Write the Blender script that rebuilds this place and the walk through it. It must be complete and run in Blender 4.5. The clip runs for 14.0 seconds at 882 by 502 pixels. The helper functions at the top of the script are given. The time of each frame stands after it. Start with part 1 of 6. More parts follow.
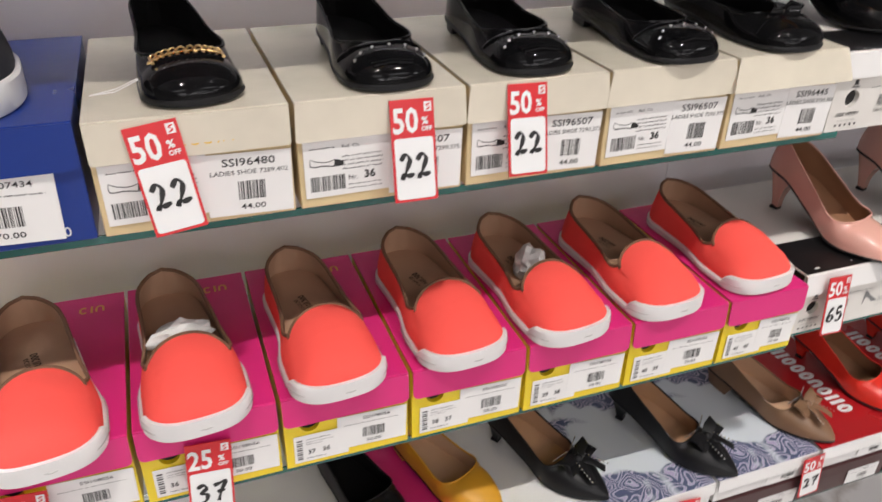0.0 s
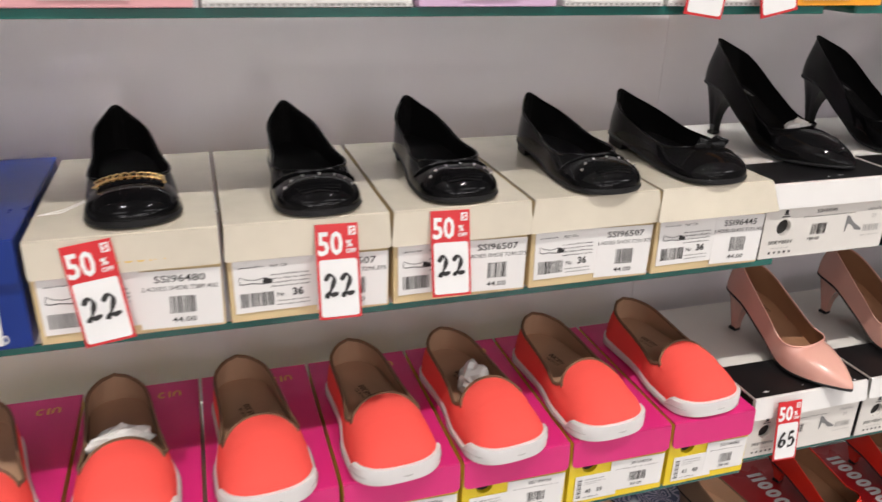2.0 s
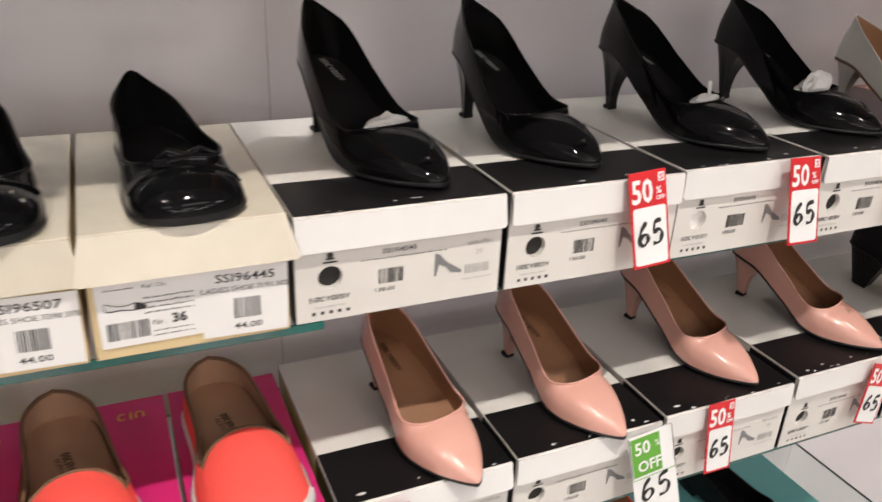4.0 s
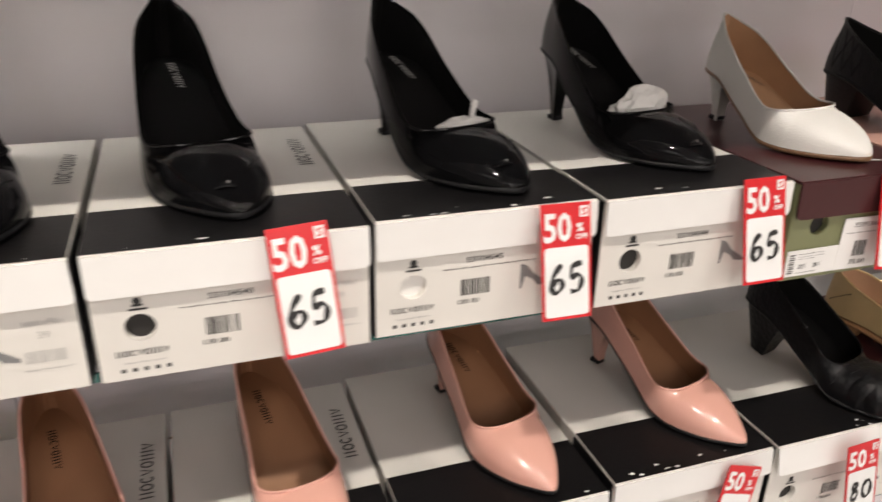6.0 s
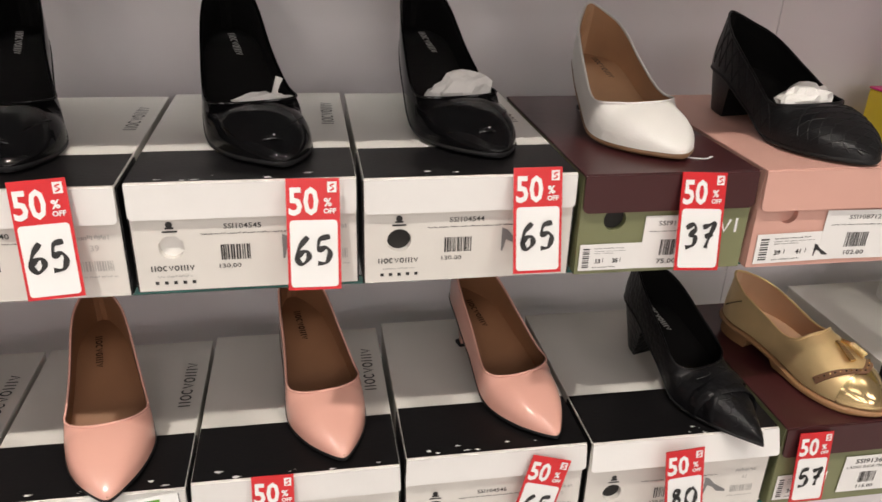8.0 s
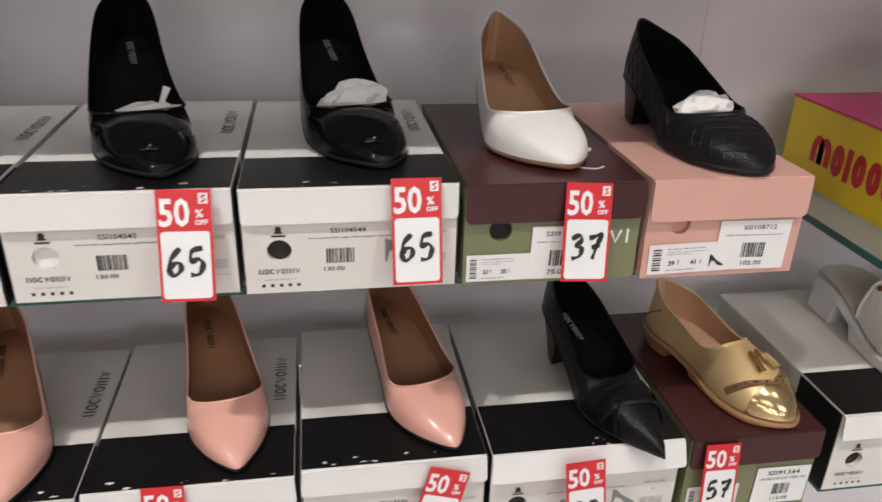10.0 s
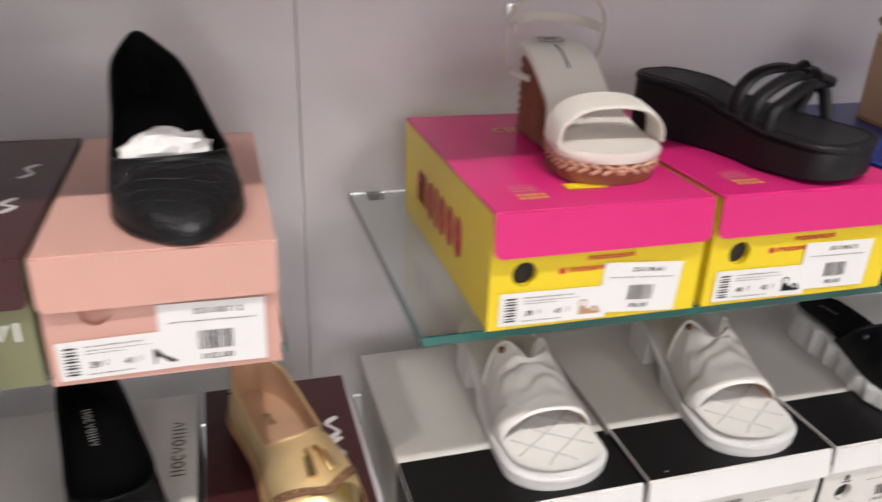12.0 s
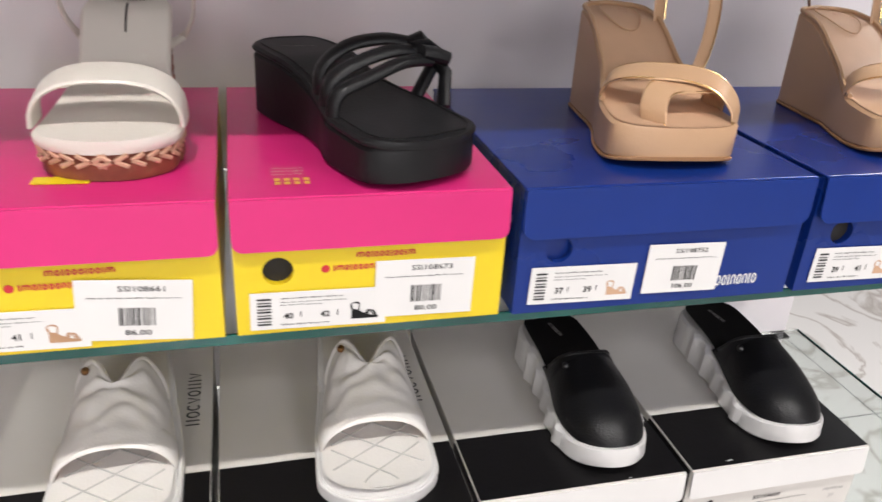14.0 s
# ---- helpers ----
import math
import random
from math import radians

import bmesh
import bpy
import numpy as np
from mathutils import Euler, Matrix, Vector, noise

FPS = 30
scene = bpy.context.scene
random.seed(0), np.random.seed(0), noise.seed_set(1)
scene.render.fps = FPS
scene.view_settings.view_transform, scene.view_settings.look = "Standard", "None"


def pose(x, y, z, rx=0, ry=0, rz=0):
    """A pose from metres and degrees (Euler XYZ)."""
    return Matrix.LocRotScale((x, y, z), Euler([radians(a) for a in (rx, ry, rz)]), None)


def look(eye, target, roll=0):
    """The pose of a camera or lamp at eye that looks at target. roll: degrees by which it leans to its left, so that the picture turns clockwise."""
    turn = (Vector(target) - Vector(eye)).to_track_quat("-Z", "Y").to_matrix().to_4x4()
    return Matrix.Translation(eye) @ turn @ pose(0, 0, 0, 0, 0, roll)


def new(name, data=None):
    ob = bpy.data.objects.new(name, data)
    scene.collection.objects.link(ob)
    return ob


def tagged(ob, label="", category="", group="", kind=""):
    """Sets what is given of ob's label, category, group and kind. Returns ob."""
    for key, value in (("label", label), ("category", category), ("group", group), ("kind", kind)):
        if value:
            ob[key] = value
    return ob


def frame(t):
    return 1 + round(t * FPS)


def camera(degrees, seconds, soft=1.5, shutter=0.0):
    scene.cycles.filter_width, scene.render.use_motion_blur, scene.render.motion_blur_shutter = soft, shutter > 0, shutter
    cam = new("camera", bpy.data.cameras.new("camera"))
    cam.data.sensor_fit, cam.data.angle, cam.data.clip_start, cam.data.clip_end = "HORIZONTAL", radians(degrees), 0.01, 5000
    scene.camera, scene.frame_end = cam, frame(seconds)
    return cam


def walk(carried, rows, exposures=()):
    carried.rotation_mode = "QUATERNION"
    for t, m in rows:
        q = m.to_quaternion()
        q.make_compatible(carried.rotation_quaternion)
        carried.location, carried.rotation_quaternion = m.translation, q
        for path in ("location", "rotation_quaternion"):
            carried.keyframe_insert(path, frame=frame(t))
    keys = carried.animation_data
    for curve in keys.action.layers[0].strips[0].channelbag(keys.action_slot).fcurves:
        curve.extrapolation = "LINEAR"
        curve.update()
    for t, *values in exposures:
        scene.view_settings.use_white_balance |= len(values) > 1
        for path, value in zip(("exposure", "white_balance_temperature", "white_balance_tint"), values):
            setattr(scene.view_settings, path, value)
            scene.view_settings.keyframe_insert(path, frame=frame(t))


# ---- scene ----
cam = camera(60.2, 14.0, shutter=0.5)
PATH = [
    (0, (-0.268, -0.639, 1.429), (0.349, 0.973, 0.419), 1.3),
    (0.5, (-0.223, -0.681, 1.439), (0.356, 1.005, 0.533), 1.9),
    (1, (-0.214, -0.7, 1.461), (0.365, 1.045, 0.674), 1.9),
    (1.5, (-0.204, -0.713, 1.464), (0.368, 1.046, 0.703), 1.9),
    (2, (-0.175, -0.698, 1.463), (0.396, 1.056, 0.691), 1.5),
    (2.5, (-0.044, -0.641, 1.441), (0.645, 1.074, 0.678), 2.4),
    (3, (0.116, -0.581, 1.447), (0.844, 1.074, 0.592), 2.7),
    (3.5, (0.238, -0.562, 1.44), (1.011, 1.079, 0.596), 2.8),
    (6, (0.732, -0.492, 1.403), (1.344, 1.231, 0.594), 1.3),
    (6.5, (0.842, -0.521, 1.418), (1.410, 1.202, 0.576), 0.9),
    (7, (0.914, -0.551, 1.407), (1.341, 1.209, 0.557), 2.3),
    (9.5, (1.085, -0.613, 1.419), (1.383, 1.176, 0.575), 1.7),
    (10, (1.112, -0.6, 1.419), (1.424, 1.186, 0.575), 1.7),
    (10.5, (1.175, -0.571, 1.414), (1.551, 1.206, 0.576), 2.4),
    (11, (1.301, -0.533, 1.42), (1.767, 1.222, 0.582), 2.8),
    (11.5, (1.412, -0.496, 1.413), (1.895, 1.257, 0.581), 2.7),
    (12, (1.53, -0.494, 1.407), (2.057, 1.253, 0.588), 2.1),
    (12.5, (1.684, -0.514, 1.409), (2.211, 1.233, 0.589), 3.4),
    (13, (1.771, -0.522, 1.399), (2.278, 1.228, 0.574), 3.3),
    (13.5, (1.854, -0.472, 1.39), (2.366, 1.27, 0.552), 3.4),
    (14, (1.925, -0.465, 1.392), (2.417, 1.265, 0.518), 3.6),
]
walk(cam, [(t, look(eye, target, roll)) for t, eye, target, roll in PATH],
     exposures=((0, -0.22, 6400, 10), (1.5, -0.18, 6450, 10), (3, -0.15, 6600, 10), (6, -0.12, 6900, 10), (7, -0.17, 6950, 10), (9.5, -0.28, 6550, 10),
                (11, -0.40, 6300, 10), (11.5, -0.08, 6350, 10), (12, 0.04, 6350, 10), (13, 0.12, 6350, 10), (14, 0.15, 6350, 10)))

# ---- world and light ----
world = bpy.data.worlds.new("shop_air")
scene.world = world
world.use_nodes = True
world.node_tree.nodes["Background"].inputs[0].default_value = (0.95, 0.97, 1.0, 1)
world.node_tree.nodes["Background"].inputs[1].default_value = 0.3


def lamp(name, m, watts, sx, sy=None, colour=(1.0, 0.93, 0.86), spread=180):
    data = bpy.data.lights.new(name, "AREA")
    data.energy, data.color = watts, colour
    data.shape = "DISK" if sy is None else "RECTANGLE"
    data.size = sx
    data.spread = radians(spread)
    if sy is not None:
        data.size_y = sy
    ob = new(name, data)
    ob.matrix_world = m
    return ob


# ceiling downlights in a line in front of the shelf wall
for lx in (-1.55, -0.45, 0.65, 1.75, 2.85, 3.95):
    lamp("downlight", look((lx, -0.82, 2.94), (lx, -0.12, 1.1)), 3.7 if lx < 0 else 5.0 if lx < 1.7 else 3.3 if lx < 2.5 else 3.6, 0.06, None, (1.0, 0.95, 0.90), spread=70)
# unseen fill panels added over the sales floor to brighten wall and fronts
for ly, power in ((-2.3, 9), (-4.6, 26), (-6.9, 56), (-9.2, 80)):
    for lx in (-0.9, 1.2, 3.3):
        # the near right one is boosted for the third bay's lower row
        lamp("fill_panel", pose(lx, ly, 2.95, 0, 0, 0), power * (2.6 if lx > 3 and ly > -3 else 1.0), 1.2, 0.6, (1.0, 0.95, 0.95))
# one more unseen panel, added to brighten the floor past the wall's end
lamp("fill_panel", pose(4.4, 0.8, 2.95, 0, 0, 0), 56, 1.2, 0.6, (1.0, 0.96, 0.96))
# light strip high on the shelf wall, shining down behind the boxes
for lx, length, power in ((-0.9, 2.9, 33), (1.2, 1.2, 1.6)):
    lamp("wall_wash", pose(lx, 0.312, 2.45, 0, 0, 0), power, length, 0.03, (1.0, 0.96, 0.97), spread=90)


# ---- materials ----
def material(name, colour, rough=0.5, metal=0.0, vary=0.06, scale=18.0, bump=0.05, grain=400.0, coat=0.0, spec=0.5,
             kind="noise", trans=0.0, sheen=0.0, warp=0.0, specks=None):
    """Principled material: two scales of variation in colour, fine relief of one kind."""
    m = bpy.data.materials.new(name)
    m.use_nodes = True
    nt = m.node_tree
    n, l = nt.nodes, nt.links
    b = n["Principled BSDF"]
    b.inputs["Roughness"].default_value = rough
    b.inputs["Metallic"].default_value = metal
    b.inputs["Coat Weight"].default_value = coat
    b.inputs["Coat Roughness"].default_value = 0.04
    b.inputs["Specular IOR Level"].default_value = spec
    b.inputs["Transmission Weight"].default_value = trans
    b.inputs["Sheen Weight"].default_value = sheen
    co = n.new("ShaderNodeTexCoord")
    big = n.new("ShaderNodeTexNoise")
    big.inputs["Scale"].default_value, big.inputs["Detail"].default_value = scale, 4
    l.new(co.outputs["Object"], big.inputs["Vector"])
    ramp = n.new("ShaderNodeMapRange")
    ramp.inputs["From Min"].default_value, ramp.inputs["From Max"].default_value = 0.3, 0.7
    ramp.inputs["To Min"].default_value, ramp.inputs["To Max"].default_value = 1 - vary, 1 + vary * 0.5
    l.new(big.outputs["Fac"], ramp.inputs["Value"])
    mul = n.new("ShaderNodeVectorMath")
    mul.operation = "SCALE"
    mul.inputs[0].default_value = colour
    l.new(ramp.outputs["Result"], mul.inputs["Scale"])
    out = mul.outputs["Vector"]
    if specks:
        sn = n.new("ShaderNodeTexNoise")
        sn.inputs["Scale"].default_value, sn.inputs["Detail"].default_value = 55, 6
        l.new(co.outputs["Object"], sn.inputs["Vector"])
        st = n.new("ShaderNodeMapRange")
        st.inputs["From Min"].default_value, st.inputs["From Max"].default_value = 0.80, 0.81
        l.new(sn.outputs["Fac"], st.inputs["Value"])
        mx = n.new("ShaderNodeMix")
        mx.data_type = "RGBA"
        mx.inputs[7].default_value = (*specks, 1)
        l.new(st.outputs["Result"], mx.inputs[0])
        l.new(out, mx.inputs[6])
        out = mx.outputs[2]
    l.new(out, b.inputs["Base Color"])
    rr = n.new("ShaderNodeMapRange")
    rr.inputs["To Min"].default_value, rr.inputs["To Max"].default_value = rough * 0.85, min(1, rough * 1.18)
    l.new(big.outputs["Fac"], rr.inputs["Value"])
    l.new(rr.outputs["Result"], b.inputs["Roughness"])
    if bump:
        if kind == "weave":
            wa = n.new("ShaderNodeTexWave")
            wa.inputs["Scale"].default_value = grain
            wb = n.new("ShaderNodeTexWave")
            wb.bands_direction = "Y"
            wb.inputs["Scale"].default_value = grain
            for w in (wa, wb):
                w.inputs["Distortion"].default_value = 1.0
                l.new(co.outputs["Object"], w.inputs["Vector"])
            add = n.new("ShaderNodeMath")
            l.new(wa.outputs["Fac"], add.inputs[0])
            l.new(wb.outputs["Fac"], add.inputs[1])
            height = add.outputs[0]
        elif kind == "pebble":
            vo = n.new("ShaderNodeTexVoronoi")
            vo.inputs["Scale"].default_value = grain
            l.new(co.outputs["Object"], vo.inputs["Vector"])
            height = vo.outputs["Distance"]
        else:
            fi = n.new("ShaderNodeTexNoise")
            fi.inputs["Scale"].default_value, fi.inputs["Detail"].default_value = grain, 3
            l.new(co.outputs["Object"], fi.inputs["Vector"])
            height = fi.outputs["Fac"]
        bp = n.new("ShaderNodeBump")
        bp.inputs["Strength"].default_value = bump
        bp.inputs["Distance"].default_value = 0.002
        l.new(height, bp.inputs["Height"])
        l.new(bp.outputs["Normal"], b.inputs["Normal"])
        if coat:
            l.new(bp.outputs["Normal"], b.inputs["Coat Normal"])
    return m


WALL = material("wall_laminate", (0.80, 0.76, 0.785), 0.22, vary=0.05, scale=3, bump=0.012, grain=60, coat=0.3)
PAINT = material("plain_paint", (0.40, 0.385, 0.37), 0.6, vary=0.04, scale=3, bump=0.03, grain=120)
CEILING = material("grey_ceiling_paint", (0.30, 0.30, 0.31), 0.7, vary=0.04, scale=3, bump=0.03, grain=120)
JOINT = material("joint_line", (0.08, 0.08, 0.085), 0.6)
STEEL = material("dark_clip", (0.1, 0.1, 0.1), 0.35, 0.9)
WHITE_CARD = material("white_card", (0.76, 0.75, 0.73), 0.42, vary=0.05, scale=9, bump=0.04, grain=300)
GREY_CARD = material("off_white_card", (0.70, 0.675, 0.63), 0.42, vary=0.05, scale=9, bump=0.04, grain=300)
BLACK_CARD = material("black_card", (0.007, 0.0065, 0.007), 0.36, spec=0.22, vary=0.2, scale=14, bump=0.05, grain=250, specks=None)
CREAM_CARD = material("cream_card", (0.68, 0.53, 0.29), 0.5, vary=0.08, scale=11, bump=0.06, grain=200)
CREAM_TOP = material("cream_gloss_card", (0.66, 0.605, 0.49), 0.24, vary=0.14, scale=9, bump=0.16, grain=22, coat=0.2)
PINK_CARD = material("magenta_card", (0.66, 0.024, 0.185), 0.3, spec=0.35, vary=0.06, scale=9, bump=0.05, grain=60, coat=0.1)
YELLOW_CARD = material("yellow_card", (0.82, 0.62, 0.012), 0.35, vary=0.05, scale=9, bump=0.04, grain=80, coat=0.1)
BLUE_CARD = material("blue_card", (0.006, 0.030, 0.21), 0.28, spec=0.3, vary=0.08, scale=9, bump=0.05, grain=60, coat=0.15)
MAROON_CARD = material("maroon_card", (0.052, 0.013, 0.014), 0.32, spec=0.35, vary=0.1, scale=9, bump=0.05, grain=100, coat=0.1)
OLIVE_CARD = material("olive_card", (0.19, 0.20, 0.10), 0.4, vary=0.06, scale=9, bump=0.04)
SALMON_CARD = material("salmon_card", (0.64, 0.36, 0.295), 0.42, vary=0.05, scale=9, bump=0.04)
TEAL_CARD = material("teal_card", (0.16, 0.46, 0.45), 0.42, vary=0.05, scale=9, bump=0.04)
RED_CARD = material("red_card", (0.42, 0.012, 0.016), 0.28, vary=0.1, scale=9, bump=0.05, coat=0.2)
LILAC_CARD = material("lilac_card", (0.62, 0.42, 0.60), 0.4, vary=0.05)
ROSE_CARD = material("rose_card", (0.72, 0.36, 0.38), 0.4, vary=0.05)
ORANGE_CARD = material("orange_card", (0.85, 0.36, 0.02), 0.4, vary=0.05)
# near-black for the back of finger holes, in place of the shade inside
HOLE = material("hole_shade", (0.02, 0.018, 0.016), 0.8)
TISSUE = material("tissue_paper", (0.80, 0.78, 0.75), 0.75, vary=0.06, scale=40, bump=0.4, grain=90)
LABEL = material("label_paper", (0.80, 0.79, 0.77), 0.45, vary=0.03, scale=12, bump=0.03)
INK = material("black_ink", (0.018, 0.017, 0.017), 0.5, bump=0)
GREY_INK = material("grey_ink", (0.20, 0.20, 0.20), 0.5, bump=0)
PALE_INK = material("pale_ink", (0.45, 0.44, 0.42), 0.5, bump=0)
RED_INK = material("red_ink", (0.55, 0.02, 0.03), 0.4, bump=0)
GOLD_INK = material("gold_ink", (0.75, 0.48, 0.06), 0.35, bump=0)
WHITE_INK = material("white_ink", (0.8, 0.8, 0.79), 0.45, bump=0)
TAG_RED = material("red_tag_card", (0.62, 0.014, 0.02), 0.35, vary=0.04, coat=0.15, bump=0.02)
TAG_GREEN = material("green_tag_card", (0.11, 0.36, 0.035), 0.35, vary=0.04, coat=0.15, bump=0.02)
TAG_WHITE = material("white_tag_card", (0.80, 0.80, 0.79), 0.35, vary=0.02, coat=0.1, bump=0.02)
PATENT = material("black_patent", (0.004, 0.004, 0.0045), 0.075, vary=0.1, scale=20, bump=0.05, grain=26, spec=0.17)
BLACK_LEATHER = material("black_leather", (0.007, 0.007, 0.008), 0.36, spec=0.3, vary=0.15, scale=20, bump=0.12, grain=500, kind="pebble")
CROC = material("black_croc_leather", (0.006, 0.006, 0.007), 0.34, vary=0.15, scale=20, bump=0.3, grain=170, kind="pebble", spec=0.22)
BLACK_LINING = material("black_lining", (0.006, 0.0055, 0.0055), 0.8, spec=0.15, vary=0.2, scale=30, bump=0.1)
BLACK_RUBBER = material("black_rubber", (0.009, 0.009, 0.010), 0.5, spec=0.3, vary=0.1, bump=0.1, grain=300)
CORAL = material("coral_canvas", (1.0, 0.112, 0.092), 0.85, vary=0.03, scale=25, bump=0.25, grain=260, kind="weave", spec=0.15)
TAUPE = material("taupe_lining", (0.47, 0.28, 0.175), 0.8, vary=0.08, scale=25, bump=0.1)
WHITE_RUBBER = material("white_rubber", (0.72, 0.71, 0.695), 0.45, vary=0.03, scale=20, bump=0.05, grain=200)
PINK_PATENT = material("pink_patent", (0.72, 0.385, 0.315), 0.18, vary=0.03, bump=0.02, grain=30, coat=0.5)
TAN_LINING = material("tan_lining", (0.27, 0.125, 0.06), 0.6, vary=0.08, scale=25, bump=0.06)
CARAMEL_LINING = material("caramel_lining", (0.47, 0.27, 0.15), 0.5, vary=0.12, scale=25, bump=0.06)
NUDE_LINING = material("nude_lining", (0.60, 0.38, 0.24), 0.55, vary=0.08, scale=25, bump=0.06)
WHITE_LEATHER = material("white_leather", (0.76, 0.735, 0.70), 0.42, vary=0.03, scale=20, bump=0.08, grain=450, kind="pebble")
GOLD_LEATHER = material("gold_leather", (0.74, 0.54, 0.28), 0.38, 0.5, vary=0.1, scale=30, bump=0.12, grain=260)
GOLD_PATENT = material("gold_toe", (0.70, 0.52, 0.27), 0.16, 0.9, vary=0.08, scale=30, bump=0.04, grain=60)
GOLD_METAL = material("gold_metal", (0.80, 0.56, 0.25), 0.2, 1.0, bump=0)
SILVER = material("silver_stud", (0.82, 0.82, 0.82), 0.15, 1.0, bump=0)
TAN_SOLE = material("tan_sole", (0.36, 0.19, 0.085), 0.55, vary=0.1, bump=0.1, grain=200)
IVORY = material("ivory_leather", (0.70, 0.655, 0.59), 0.42, vary=0.03, bump=0.06, grain=400, kind="pebble")
BROWN_RAFFIA = material("brown_raffia", (0.27, 0.085, 0.045), 0.6, vary=0.25, scale=60, bump=0.5, grain=120)
BRAID = material("pale_braid", (0.60, 0.36, 0.24), 0.55, vary=0.1, bump=0.2)
NUDE_WEDGE = material("nude_wedge", (0.57, 0.36, 0.21), 0.40, vary=0.03, bump=0.06, grain=400, kind="pebble")
MUSTARD = material("mustard_leather", (0.62, 0.30, 0.02), 0.42, vary=0.05, bump=0.1)
TAUPE_LEATHER = material("taupe_leather", (0.21, 0.115, 0.062), 0.4, vary=0.06, bump=0.1)
RED_LEATHER = material("red_leather", (0.75, 0.035, 0.02), 0.25, vary=0.05, bump=0.05, coat=0.3)
NAVY = material("navy_canvas", (0.012, 0.013, 0.018), 0.8, vary=0.1, bump=0.2, grain=300, kind="weave")
BRONZE = material("bronze_rivet", (0.22, 0.11, 0.04), 0.3, 0.9, bump=0)
BINDING = material("brown_binding", (0.17, 0.082, 0.042), 0.7, vary=0.08, scale=40, bump=0.15, grain=300)
THREAD = material("clear_thread", (0.75, 0.72, 0.68), 0.3, bump=0)


def paisley_material():
    """White card with curling blue and mauve ornament, dense in some places and bare in others."""
    m = material("paisley_card", (0.5, 0.55, 0.68), 0.4, vary=0.05)
    nt = m.node_tree
    n, l = nt.nodes, nt.links
    co = n.new("ShaderNodeTexCoord")
    nz = n.new("ShaderNodeTexNoise")
    nz.inputs["Scale"].default_value, nz.inputs["Detail"].default_value = 26, 1
    l.new(co.outputs["Object"], nz.inputs["Vector"])
    bend = n.new("ShaderNodeVectorMath")
    bend.operation = "MULTIPLY_ADD"
    bend.inputs[1].default_value = (0.055, 0.055, 0.0)
    l.new(nz.outputs["Color"], bend.inputs[0])
    l.new(co.outputs["Object"], bend.inputs[2])
    vo = n.new("ShaderNodeTexVoronoi")
    vo.inputs["Scale"].default_value = 27
    l.new(bend.outputs["Vector"], vo.inputs["Vector"])
    si = n.new("ShaderNodeMath")
    si.operation = "MULTIPLY"
    si.inputs[1].default_value = 44
    l.new(vo.outputs["Distance"], si.inputs[0])
    sn = n.new("ShaderNodeMath")
    sn.operation = "SINE"
    l.new(si.outputs[0], sn.inputs[0])
    rp = n.new("ShaderNodeValToRGB")
    rp.color_ramp.elements[0].position, rp.color_ramp.elements[0].color = 0.22, (0.07, 0.09, 0.17, 1)
    rp.color_ramp.elements[1].position, rp.color_ramp.elements[1].color = 0.42, (0.60, 0.63, 0.67, 1)
    e = rp.color_ramp.elements.new(0.90)
    e.color = (0.42, 0.36, 0.52, 1)
    l.new(sn.outputs[0], rp.inputs[0])
    area = n.new("ShaderNodeTexNoise")
    area.inputs["Scale"].default_value, area.inputs["Detail"].default_value = 9, 2
    l.new(co.outputs["Object"], area.inputs["Vector"])
    cut = n.new("ShaderNodeMapRange")
    cut.inputs["From Min"].default_value, cut.inputs["From Max"].default_value = 0.50, 0.53
    l.new(area.outputs["Fac"], cut.inputs["Value"])
    mx = n.new("ShaderNodeMix")
    mx.data_type = "RGBA"
    mx.inputs[7].default_value = (0.62, 0.66, 0.70, 1)
    l.new(cut.outputs["Result"], mx.inputs[0])
    l.new(rp.outputs[0], mx.inputs[6])
    l.new(mx.outputs[2], n["Principled BSDF"].inputs["Base Color"])
    return m


def marble_material():
    m = material("white_marble", (0.74, 0.72, 0.69), 0.12, vary=0.03, scale=1.5, bump=0)
    nt = m.node_tree
    n, l = nt.nodes, nt.links
    co = n.new("ShaderNodeTexCoord")
    no = n.new("ShaderNodeTexNoise")
    no.inputs["Scale"].default_value, no.inputs["Detail"].default_value, no.inputs["Distortion"].default_value = 1.6, 7, 2.2
    l.new(co.outputs["Object"], no.inputs["Vector"])
    rp = n.new("ShaderNodeValToRGB")
    e = rp.color_ramp.elements
    e[0].position, e[0].color = 0.46, (0.76, 0.74, 0.71, 1)
    e[1].position, e[1].color = 0.54, (0.76, 0.74, 0.71, 1)
    mid = e.new(0.50)
    mid.color = (0.50, 0.46, 0.42, 1)
    l.new(no.outputs["Fac"], rp.inputs[0])
    l.new(rp.outputs[0], n["Principled BSDF"].inputs["Base Color"])
    return m


def glass_material(name, colour, rough=0.02):
    m = bpy.data.materials.new(name)
    m.use_nodes = True
    b = m.node_tree.nodes["Principled BSDF"]
    b.inputs["Base Color"].default_value = (*colour, 1)
    b.inputs["Roughness"].default_value = rough
    b.inputs["Transmission Weight"].default_value = 1.0
    b.inputs["IOR"].default_value = 1.5
    return m


PAISLEY = paisley_material()
MARBLE = marble_material()
GLASS = glass_material("shelf_glass", (0.90, 0.965, 0.945))
GLASS_EDGE = material("green_glass_edge", (0.008, 0.115, 0.095), 0.1, vary=0.5, scale=5, bump=0.0, coat=0.5)


